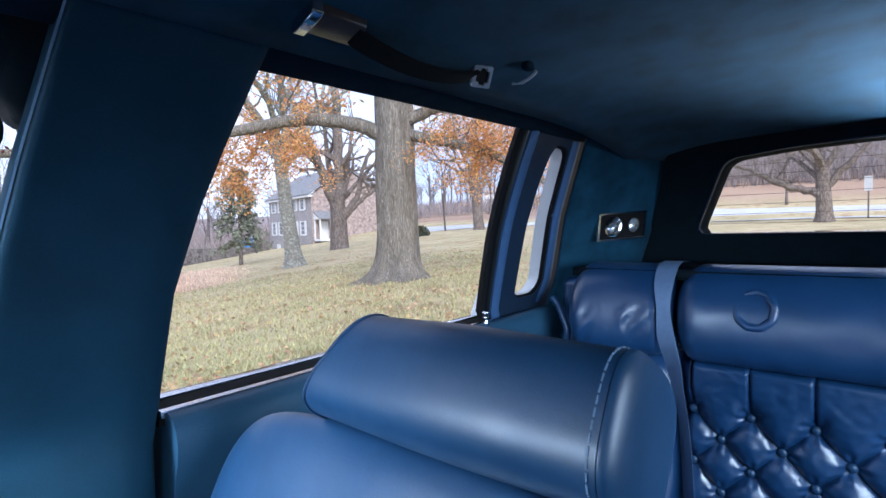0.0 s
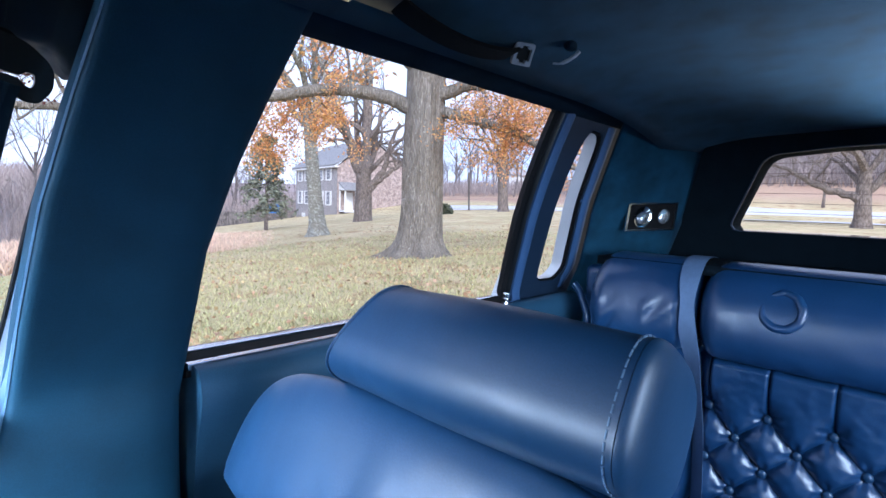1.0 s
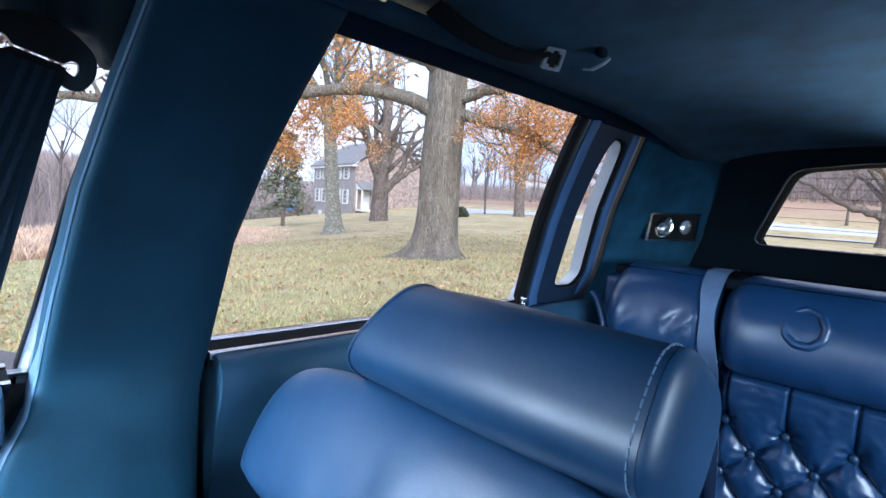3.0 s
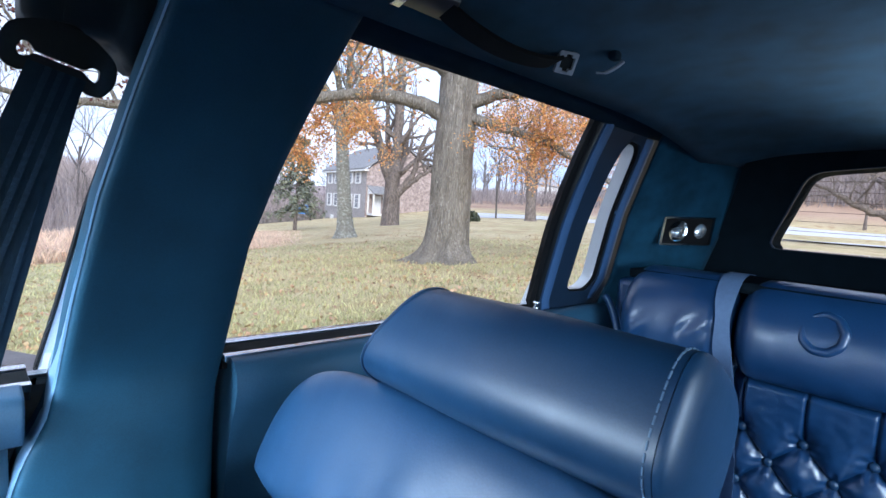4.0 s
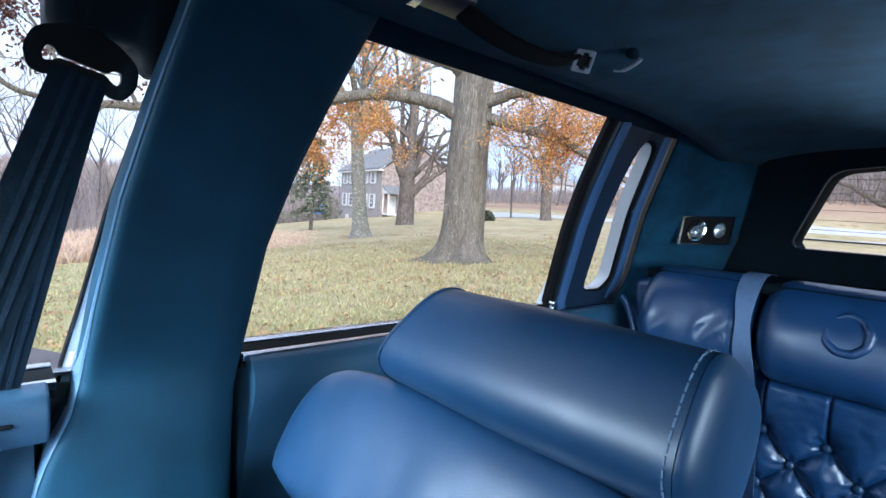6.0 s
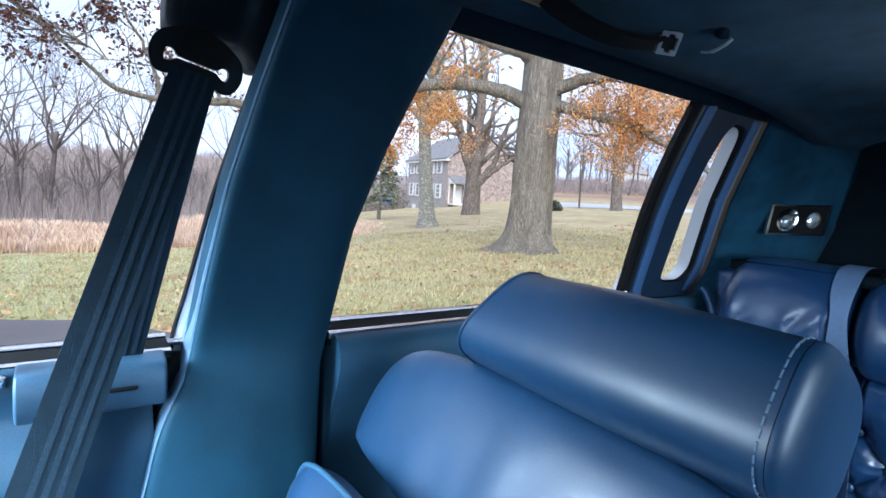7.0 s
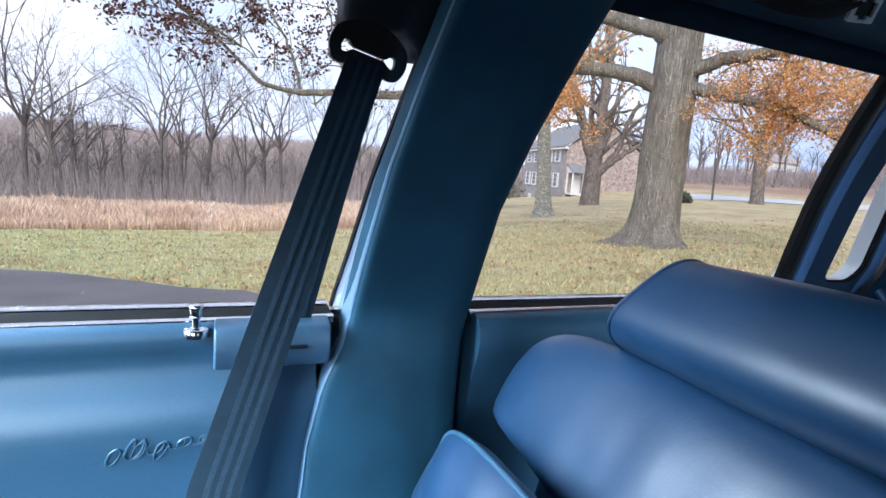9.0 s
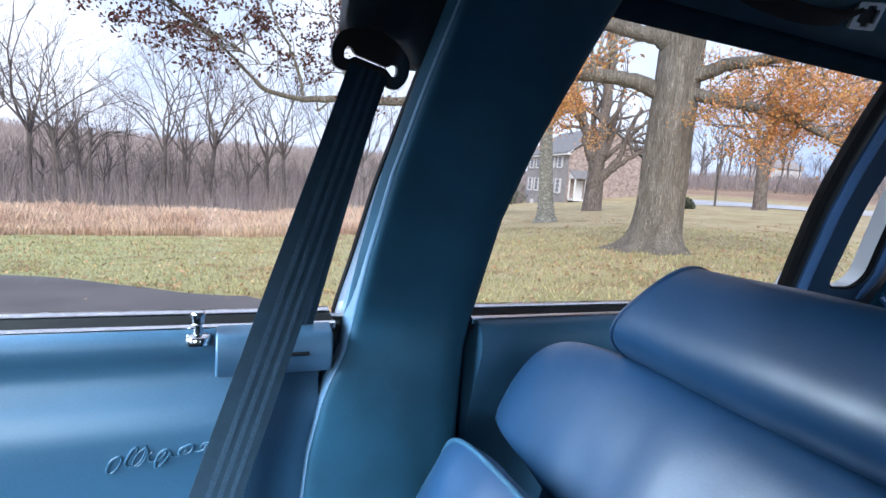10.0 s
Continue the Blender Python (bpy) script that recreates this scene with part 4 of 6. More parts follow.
# belt strap folded over the rear backrest
strap = thing("rear_seat_belt", "slate blue seat belt strap lying over the rear backrest", "seat belt")
path = curve_pts([(1.30, 0.372, 1.043), (1.255, 0.372, 1.047), (1.205, 0.372, 1.034), (1.155, 0.366, 0.985), (1.135, 0.356, 0.90), (1.14, 0.340, 0.82), (1.160, 0.328, 0.70), (1.165, 0.322, 0.58), (1.165, 0.318, 0.46)], 6)
g = Mesh()
L = []
for i, p in enumerate(path):
    tw = smooth01((1.0 - p.z) / 0.25)
    w = 0.0225 - 0.008 * math.exp(-((p.z - 0.95) / 0.05) ** 2)
    d = Vector((0.55 * tw, 1 - 0.45 * tw, 0)).normalized() * w
    L.append([p - d + Vector((-0.001, 0, 0)), p + d + Vector((-0.001, 0, 0)), p + d + Vector((0.0012, 0, 0)), p - d + Vector((0.0012, 0, 0))])
g.loft(L)
part("webbing", g, material("slate_webbing", (0.12, 0.19, 0.32), 0.65, amount=0.15, scale=90, bump_scale=900, bump=0.2), strap)

# front belt: loop, webbing to the slot, and the length that hangs towards the seat
front_belt = thing("front_seat_belt", "dark striped seat belt hanging from a black pillar loop", "seat belt")
FACE = Vector((0.061, 0.640, 1.258))
lx, lz = Vector((0.974, 0.0, -0.227)), Vector((0.22, -0.12, 0.968)).normalized()
ly = lx.cross(lz).normalized()


def on_loop(a, b, d):
    return FACE + lx * a + lz * b + ly * d


slot_shape = [(-0.033, -0.004), (-0.031, 0.004), (-0.025, 0.004), (-0.020, -0.0016), (0.020, -0.0016), (0.025, 0.004), (0.031, 0.004), (0.033, -0.004), (0.031, -0.010), (0.025, -0.009), (0.020, -0.0038), (-0.020, -0.0038), (-0.025, -0.009), (-0.031, -0.010)]
loop_out = rounded([(-0.052, -0.004), (-0.048, 0.022), (-0.02, 0.040), (0.02, 0.040), (0.048, 0.022), (0.052, -0.004), (0.043, -0.024), (0.03, -0.026), (0.02, -0.02), (-0.02, -0.02), (-0.03, -0.026), (-0.043, -0.024)], 0.012)
loop_out = [(a * 0.92, b * 0.84 - 0.002) for a, b in loop_out]
part("belt_loop", framed(loop_out, rounded(slot_shape, 0.002, 3), on_loop, -0.005, 0.005, 96), BLACK, front_belt, "black plastic belt loop", bevel=0.0015)
part("loop_bolt_cover", cushion(tuple(FACE + lz * 0.022 + ly * -0.004), (0.016, 0.006, 0.014), 2.5, 20, 14), BLACK, front_belt)


def webbing(a0, a1, b0, b1, sag, names, ribs=True, bow=0.0):
    """A belt between two edges (left and right end points), slightly sagging."""
    n = 24
    A, B = [], []
    for i in range(n + 1):
        t = i / n
        s = Vector(sag) * 4 * t * (1 - t)
        A.append(Vector(a0).lerp(Vector(b0), t) + s)
        B.append(Vector(a1).lerp(Vector(b1), t) + s)
    nrm = [(B[i] - A[i]).cross(A[min(i + 1, n)] - A[max(i - 1, 0)]).normalized() * 0.0008 for i in range(n + 1)]
    part(names[0], Mesh().loft([[A[i] + nrm[i], B[i] + nrm[i], B[i] - nrm[i], A[i] - nrm[i]] for i in range(n + 1)]), BELT, front_belt, "dark woven webbing")
    if ribs:
        for c0, c1 in ((0.30, 0.41), (0.52, 0.62), (0.74, 0.83)):
            for sg in (1, -1):
                part(names[1], Mesh().loft([[A[i].lerp(B[i], c0) + sg * nrm[i] * 1.0, A[i].lerp(B[i], c1) + sg * nrm[i], A[i].lerp(B[i], c1) + sg * nrm[i] * 1.7, A[i].lerp(B[i], c0) + sg * nrm[i] * 1.7] for i in range(n + 1)]), BELT_RIB, front_belt, "paler woven stripe")


la, lb = on_loop(-0.0235, -0.0115, 0.007), on_loop(0.0235, -0.0115, 0.007)
webbing(la, lb, (-0.122, 0.585, 0.772), (-0.068, 0.585, 0.763), (0, 0.0, 0), ("webbing", "stripe"))
webbing((-0.122, 0.585, 0.772), (-0.068, 0.585, 0.763), (-0.19, 0.55, 0.45), (-0.145, 0.55, 0.44), (0, 0, 0), ("webbing", "stripe"))
webbing(on_loop(-0.0235, -0.0115, -0.007), on_loop(0.0235, -0.0115, -0.007), (-0.036, 0.702, 0.888), (0.010, 0.702, 0.888), (0, 0, 0), ("webbing", "stripe"))

# upper anchor cover at the top of the pillar
cover = thing("belt_anchor_cover", "blue plastic cover over the belt anchor, coloured dark for shade", "trim cover")
# trim blue darkened: the shade under the roof is in this colour
part("cover_body", cushion((0.090, 0.664, 1.362), (0.060, 0.030, 0.074), 11, 44, 30, lambda p: (p[0], p[1] - 0.4 * (p[2] - 1.318), p[2] - 0.024 * smooth01((p[0] - 0.105) / 0.02) * smooth01((1.37 - p[2]) / 0.07))), material("shade_darkened_plastic", (0.006, 0.018, 0.026), 0.6, amount=0.2, scale=6, bump_scale=600, bump=0.06), cover, "moulded blue cover with shade in its colour")

# belt slot bezel on the door and the lock pin
bezel = thing("belt_slot_bezel", "blue plastic bezel with a belt slot on the door top", "bezel")
g = Mesh().loft([[(x, y, z) for y, z in ((0.692, 0.862), (0.676, 0.864), (0.668, 0.880), (0.668, 0.905), (0.676, 0.917), (0.70, 0.9225), (0.706, 0.922), (0.706, 0.862))] for x in np.linspace(-0.101, 0.040, 8)])
part("bezel_body", g, material("pale_blue_plastic", (0.048, 0.112, 0.185), 0.45, amount=0.12, bump_scale=600, bump=0.04), bezel, bevel=0.003)
part("slot", Mesh().loft([[(x, y, z) for y, z in ((0.6725, 0.889), (0.6725, 0.8945), (0.6665, 0.8945), (0.6665, 0.889))] for x in (-0.040, 0.010)]), BLACK, bezel, "dark slot", bevel=0.002)
pin = thing("door_lock_pin", "chrome lock pin in a round chrome collar on the door", "lock pin")
cz = 0.9135


def lathe(axis_pt, prof, n=20):
    return Mesh().loft([[(axis_pt[0] + r * math.cos(2 * math.pi * j / n), axis_pt[1] + r * math.sin(2 * math.pi * j / n), axis_pt[2] + h) for j in range(n)] for r, h in prof])


part("collar", lathe((-0.121, 0.688, cz), [(0.0145, -0.008), (0.0145, 0.0), (0.013, 0.002), (0.008, 0.003)]), CHROME, pin)
part("stem", lathe((-0.121, 0.688, cz), [(0.0062, 0.0), (0.0050, 0.004), (0.0046, 0.018), (0.0046, 0.02)]), CHROME, pin)
part("knob", lathe((-0.121, 0.688, cz), [(0.0050, 0.0145), (0.0074, 0.017), (0.0066, 0.019), (0.0078, 0.021), (0.0070, 0.023), (0.0082, 0.025), (0.0084, 0.030), (0.0070, 0.032), (0.002, 0.0325)]), CHROME, pin)
pin2 = copy_thing(pin, pose(0, 0, 0))
pin2.matrix_basis = pose(0.965 + 0.121, 0.015, 0.0)
pin2["label"] = "chrome lock pin beside the division post"

# flourish pressed into the front door panel: plain loops, no letters
flourish = thing("door_flourish", "pressed scroll ornament on the blue door panel", "ornament")
for k, (up, down) in enumerate(((1.0, 1.5), (2.1, 1.0), (1.6, 1.2), (0.8, 0.8), (0.8, 2.0), (0.7, 0.7), (0.8, 0.7), (0.7, 0.7), (0.7, 0.7))):
    cx, pts = -0.205 + k * 0.0125, []
    for i in range(29):
        t = 2 * math.pi * i / 24 + 0.6 * k
        rise_ = 0.0078 * math.sin(t) * (up if math.sin(t) > 0 else down)
        pts.append((cx + 0.0058 * math.cos(t) + 0.45 * rise_ + 0.0004 * i * (k % 2), 0.6662, 0.772 + 0.0012 * k + rise_))
    part("scroll", Mesh().tube(pts, [0.0008 + 0.0009 * abs(math.sin(i * 0.13 + k)) for i in range(29)], 6), VINYL, flourish)

# grab strap on the rail, with its chrome-ended brackets
grab = thing("grab_strap", "dark leather grab strap with chrome end brackets on the roof rail", "grab handle")


def under_roof(x, y, drop=0.0):
    return Vector((x, y, roof_z(x, y) - 0.006 - drop))


g = Mesh()
L = []
for i in range(29):
    t = i / 28
    p = under_roof(0.372 + 0.218 * t, 0.438 + 0.004 * t, 0.008 + 0.016 * math.sin(math.pi * t) ** 0.7)
    w, nn = Vector((0, 0.012, -0.0035)), Vector((0, 0.001, 0.0028))
    L.append([p + w + nn, p + w * 0.6 + nn * 1.5, p - w * 0.6 + nn * 1.5, p - w + nn, p - w - nn, p + w - nn])
g.loft(L)
part("strap", g, RUBBER, grab, "dark padded strap")
g = Mesh().loft([[(x, y, roof_z(x, y) - 0.004 - d) for y, d in ((0.422, 0), (0.422, 0.010), (0.426, 0.013), (0.452, 0.013), (0.456, 0.010), (0.456, 0))] for x in (0.320, 0.380)])
part("bracket_cover", g, AMBER, grab, "dark smoked plastic bracket cover", bevel=0.002)
g = Mesh().loft([[(x, y, roof_z(x, y) - 0.004 - d) for y, d in ((0.420, 0), (0.420, 0.013), (0.424, 0.016), (0.454, 0.016), (0.458, 0.013), (0.458, 0))] for x in (0.309, 0.322)])
part("bracket_end", g, CHROME, grab, "bright chrome bracket end", bevel=0.0015)
hole = [(1.3 * a, 1.3 * b) for a, b in [(-0.007, -0.006), (-0.003, -0.006), (-0.003, -0.009), (0.004, -0.009), (0.004, -0.006), (0.008, -0.006), (0.008, 0.006), (0.004, 0.006), (0.004, 0.009), (-0.003, 0.009), (-0.003, 0.006), (-0.007, 0.006)]]


BC, BU, BV = Vector((0.6005, 0.4335, 1.3560)), Vector((0.86, -0.50, -0.06)).normalized(), Vector((0.20, 0.45, -0.87)).normalized()
BN = BU.cross(BV).normalized()
if BN.y > 0:
    BN = -BN


def buckle_at(a, b, d):
    return BC + BU * a + BV * b + BN * d


part("buckle", framed(rounded([(-0.014, -0.015), (0.014, -0.015), (0.014, 0.015), (-0.014, 0.015)], 0.002, 3), hole, buckle_at, 0.004, -0.004, 60), SATIN, grab, "square chrome end plate", smooth=False)
part("buckle_core", Mesh().loft([[buckle_at(a, b, d) for a, b in ((-0.012, -0.013), (0.012, -0.013), (0.012, 0.013), (-0.012, 0.013))] for d in (-0.010, -0.002)]), BLACK, grab, "dark slot core")

hook = thing("coat_hook", "small chrome coat hook on the headliner", "coat hook")
part("hook_arm", Mesh().tube(curve_pts([(0.653, 0.417, 1.352), (0.658, 0.408, 1.3515), (0.662, 0.400, 1.3545), (0.666, 0.390, 1.361), (0.668, 0.384, 1.367)], 6), [0.0016] * 8 + [0.0028] * 17, 8), SATIN, hook)
part("hook_plate", cushion((0.660, 0.394, 1.374), (0.011, 0.007, 0.007), 3, 20, 12), RAILCLOTH, hook)

# reading lamp set in the rear quarter trim
lamp = thing("reading_lamp", "black reading lamp panel with two clear lenses and a chrome rim", "reading lamp")
LO, LU, LV = Vector((1.345, 0.539, 1.131)), Vector((0.100, -0.071, 0.006)), Vector((0.002, -0.003, 0.034))
LN = LU.cross(LV).normalized()
if LN.y > 0:
    LN = -LN
LO = LO + LN * 0.010


def lamp_pt(a, b, d):
    return LO + LU * a + LV * b + LN * d


part("lamp_body", Mesh().loft([[lamp_pt(a, b, d) for a, b in ((-0.55, -1), (0.55, -1), (0.55, 1), (-0.55, 1))] for d in (-0.01, 0.006)]), RUBBER, lamp, "matt black lamp panel", bevel=0.002)
part("chrome_rim", framed([(-0.57, -1.06), (0.57, -1.06), (0.57, 1.06), (-0.57, 1.06)], [(-0.52, -0.93), (0.52, -0.93), (0.52, 0.93), (-0.52, 0.93)], lamp_pt, 0.008, 0.0, 60), CHROME, lamp, smooth=False)


def disc(a0, b0, ra, rb, d0, d1, dome=0.0):
    m, rings = Mesh(), []
    for s, d in ((1, d0), (1, d1), (0.85, d1 + dome * 0.5), (0.5, d1 + dome), (0.05, d1 + dome * 1.1)):
        rings.append([lamp_pt(a0 + ra * s * math.cos(t), b0 + rb * s * math.sin(t), d) for t in [2 * math.pi * i / 24 for i in range(24)]])
    return m.loft(rings)


part("eyeball_rim", disc(-0.22, 0.0, 0.20, 0.78, 0.004, 0.010, -0.002), CHROME, lamp, "round chrome eyeball rim")
part("eyeball_lens", disc(-0.22, -0.1, 0.11, 0.42, 0.008, 0.011, 0.004), LENS, lamp, "clear round lens")
part("switch_lens", disc(0.28, 0.0, 0.13, 0.55, 0.004, 0.009, 0.003), LENS, lamp, "small clear lens")


# ---- outdoors ----
def rise(az):
    """Slope of the land by compass bearing from the car, in degrees from straight out of its side window."""
    if -5 <= az <= 90:
        return -0.078 + 0.092 * smooth01((az + 5) / 63)
    if az > 90:
        return 0.014 - 0.044 * smooth01((az - 90) / 90)
    return -0.078 + 0.048 * smooth01((-5 - az) / 175)


def ground_z(x, y):
    d = math.hypot(x, y)
    az = math.degrees(math.atan2(x, y))
    z = min(d, 75) * rise(az) * smooth01((d - 1) / 5)
    back_side = smooth01((az - 58) / 18) * smooth01((170 - az) / 30)
    z += back_side * 0.23 * max(0, d - 48) * (1 if d < 260 else 260 / d)
    z += (1 - back_side) * (15.5 + 3 * noise.noise((az * 0.05, 0, 3))) * smooth01((d - 110) / 420)
    z += smooth01((az - 30) / 12) * smooth01((78 - az) / 15) * 0.05 * max(0, min(d, 120) - 53)
    # bank added out of view on the driver's side to block low sky
    unseen_bank = max(smooth01((-92 - az) / 25), smooth01((az - 106) / 24))
    z += unseen_bank * 8.0 * smooth01((d - 8) / 11) * (1 if d < 400 else 0)
    z += 0.05 * noise.noise((x * 0.12, y * 0.12, 0)) * smooth01((d - 4) / 8)
    return z


def drive_edge(x):
    """Where the asphalt meets the lawn: a curve sweeping in towards the car."""
    e = 6.55 + 2.4 * smooth01((0.2 - x) / 3.6) ** 0.8 if x < 0.2 else 6.55 - 3.1 * (x - 0.2)
    return max(-8.5, e + 0.06 * noise.noise((x * 2.3, 0, 5)))


g = Mesh()
radii = [0, 1.5, 3] + [3 * 1.075 ** k for k in range(1, 96)]
n = 180
g.v.append((0, 0, 0))
for r in radii[1:]:
    for j in range(n):
        a = 2 * math.pi * j / n
        x, y = r * math.sin(a), r * math.cos(a)
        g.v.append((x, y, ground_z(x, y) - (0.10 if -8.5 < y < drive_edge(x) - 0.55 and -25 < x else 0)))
for j in range(n):
    g.f.append((0, 1 + j, 1 + (j + 1) % n))
for i in range(len(radii) - 2):
    for j in range(n):
        a, b = 1 + i * n + j, 1 + i * n + (j + 1) % n
        g.f.append((a, a + n, b + n, b))
ground = part("ground", g, LAWN)
tagged(ground, "mown autumn lawn scattered with leaves, running into brown fields", "lawn", kind="structure")


def ribbon(center, width, lift, nside=4):
    """A strip that follows the ground along a line."""
    P = curve_pts([(x, y, 0) for x, y in center], 14)
    m, rows = Mesh(), []
    for i, p in enumerate(P):
        d = (P[min(i + 1, len(P) - 1)] - P[max(i - 1, 0)]).normalized()
        s = Vector((d.y, -d.x, 0))
        row = []
        for k in range(nside + 1):
            q = p + s * width * (k / nside - 0.5)
            row.append((q.x, q.y, ground_z(q.x, q.y) + lift))
        rows.append(row)
    return m.loft(rows, cap=False, closed=False)


drive = Mesh()
drive.grid(lambda u, v: (-26 + 29 * u, -9 + v * (drive_edge(-26 + 29 * u) + 9), ground_z(-26 + 29 * u, -9 + v * (drive_edge(-26 + 29 * u) + 9)) + 0.012), 120, 40)
driveway = part("road_drive", drive, ASPHALT)
tagged(driveway, "dark worn asphalt driveway under the car", "driveway", kind="structure")
road = part("road_far", ribbon([(41.6, 41.2), (42.2, 37), (43.8, 32.2), (46.2, 27), (47.6, 18), (48, 9), (48.4, 0), (48, -14), (45, -40)], 6.0, 0.06), ROADGREY)
tagged(road, "pale grey lane beyond the lawn", "road", kind="structure")


def leaf_quads(m, p, size, rng, tilt=1.0):
    """One folded leaf: two faces about a midrib."""
    a = Vector((rng.gauss(0, 1), rng.gauss(0, 1), rng.gauss(0, tilt))).normalized()
    b = a.cross(Vector((rng.gauss(0, 1), rng.gauss(0, 1), rng.gauss(0, 1)))).normalized()
    c = a.cross(b) * 0.25
    L, W = size * rng.uniform(0.7, 1.3), size * rng.uniform(0.3, 0.5)
    k = len(m.v)
    m.v.extend([tuple(p - a * L * 0.5), tuple(p + b * W + c * W), tuple(p + a * L * 0.5), tuple(p - b * W + c * W)])
    m.f.append((k, k + 1, k + 2))
    m.f.append((k, k + 2, k + 3))


def limb(m, pts, r0, r1, sides, rng, wob=0.05):
    P = curve_pts(pts, 6)
    n = len(P) - 1
    for i in range(1, n):
        P[i] = P[i] + Vector((rng.gauss(0, wob), rng.gauss(0, wob), rng.gauss(0, wob))) * r0
    m.tube(P, [r0 + (r1 - r0) * (i / n) ** 0.9 for i in range(n + 1)], sides, False)
    return P


def sprout(m, tips, p, d, length, radius, depth, rng, droop=0.0, spread=0.75, sides=5, kids=3):
    """A branch that forks on and on; its ends are kept in tips."""
    steps = 4
    pts, q, e = [p], Vector(p), Vector(d).normalized()
    for i in range(steps):
        e = (e + Vector((rng.gauss(0, 0.16), rng.gauss(0, 0.16), rng.gauss(0, 0.13) - droop * 0.12))).normalized()
        q = q + e * length / steps
        pts.append(q.copy())
    m.tube(pts, [radius * (1 - 0.55 * i / steps) for i in range(steps + 1)], sides, False)
    if depth == 0:
        tips.extend(pts[1:])
        return
    tips.append(pts[-1])
    for k in range(kids):
        i = rng.choice((2, 3, 4)) if k else 4
        dd = (e + Vector((rng.gauss(0, spread), rng.gauss(0, spread), rng.gauss(0, spread * 0.7) + 0.15 - droop * 0.25))).normalized()
        sprout(m, tips, pts[i], dd, length * rng.uniform(0.55, 0.85), radius * 0.5, depth - 1, rng, droop, spread, max(3, sides - 1), kids)


def foliage(tips, count, size, spread, rng):
    m = Mesh()
    for i in range(count):
        t = rng.choice(tips)
        leaf_quads(m, Vector(t) + Vector((rng.gauss(0, spread), rng.gauss(0, spread), rng.gauss(0, spread * 0.8))), size, rng)
    return m


def trunk_mesh(base, top, r_base, r_top, flare, rng, sides=28, bend=(0, 0), decay=0.32):
    """A trunk with ridged bark and spreading roots."""
    m, rings = Mesh(), []
    h = (Vector(top) - Vector(base)).length
    ph = [rng.uniform(0, 6.28) for _ in range(6)]
    for i in range(40):
        u = (i / 39) ** 1.6
        c = Vector(base).lerp(Vector(top), u) + Vector((bend[0], bend[1], 0)) * math.sin(math.pi * u)
        ring = []
        for j in range(sides):
            a = 2 * math.pi * j / sides
            r = r_base + (r_top - r_base) * u
            z = u * h
            r *= 1 + flare * math.exp(-z / decay) * (0.85 + 0.5 * math.sin(5 * a + ph[0]) * math.sin(2 * a + ph[1]))
            r *= 1 + 0.035 * math.sin(3 * a + ph[2] + z) + 0.03 * noise.noise((math.cos(a) * 5, math.sin(a) * 5, z * 1.2 + ph[3])) * 2
            ring.append(c + Vector((r * math.cos(a), r * math.sin(a), 0)))
        rings.append(ring)
    return m.loft(rings, True)


rng = random.Random(11)
# the great oak beside the car
oak = thing("oak_tree", "great oak with ridged grey bark, long limbs and orange leaves", "tree")
OB = Vector((7.56, 7.70, ground_z(7.56, 7.7) - 0.12))
OT = Vector((7.63, 7.80, 6.4))
part("trunk", trunk_mesh(OB, OT, 0.44, 0.36, 1.35, rng, 56, (0, 0), 0.21), BARK, oak, "ridged trunk flaring into roots")
br, tips_o, tips_r = Mesh(), [], []
left = [(7.45, 7.85, 2.98), (7.1, 8.1, 3.18), (6.6, 8.45, 3.29), (6.0, 8.9, 3.29), (4.6, 9.5, 2.93), (3.0, 9.95, 2.53), (1.9, 10.05, 2.44), (1.1, 10.08, 2.33)]
limb(br, left, 0.17, 0.055, 12, rng, 0.05)
limb(br, [(1.1, 10.08, 2.33), (0.45, 9.95, 2.40), (0.12, 9.9, 2.65), (-0.4, 9.82, 3.08), (-0.85, 9.76, 3.28)], 0.05, 0.015, 8, rng, 0.05)
limb(br, [(7.5, 7.8, 3.75), (7.15, 7.85, 3.98), (6.7, 8.15, 4.10), (6.1, 8.6, 4.32), (5.0, 9.2, 4.9), (4.0, 9.8, 5.4)], 0.19, 0.06, 12, rng, 0.05)
limb(br, [(7.65, 7.55, 3.25), (7.95, 7.05, 3.47), (8.2, 6.7, 3.53), (8.8, 6.0, 3.65), (9.7, 5.0, 3.95), (10.6, 4.0, 4.2)], 0.14, 0.05, 12, rng, 0.05)
RP = limb(br, [(7.72, 7.5, 3.02), (8.0, 6.85, 2.83), (8.2, 6.35, 2.68), (8.4, 5.9, 2.50), (8.63, 5.28, 2.12), (8.8, 4.7, 1.75)], 0.125, 0.035, 10, rng, 0.05)
limb(br, [(7.6, 7.75, 3.9), (7.9, 7.3, 4.3), (8.6, 6.6, 5.0), (9.3, 5.8, 5.4)], 0.12, 0.05, 10, rng, 0.05)
for i in range(16):
    a = rng.uniform(0, 6.28)
    sprout(br, tips_o, OT + Vector((0, 0, rng.uniform(-1.2, 0.2))), (math.cos(a), math.sin(a), rng.uniform(0.5, 1.4)), rng.uniform(2.2, 3.4), 0.13, 2, rng, 0.1, 0.6, 6)
tips_hi = list(tips_o)
tips_o = []
for i in range(26):
    t = rng.uniform(0.25, 0.95)
    p = RP[int(t * (len(RP) - 1))]
    sprout(br, tips_o, p, (rng.gauss(0.25, 0.5), rng.gauss(-0.35, 0.5), rng.gauss(0.1, 0.45)), rng.uniform(0.35, 0.75), 0.018, 2, rng, 0.25, 0.7, 4)
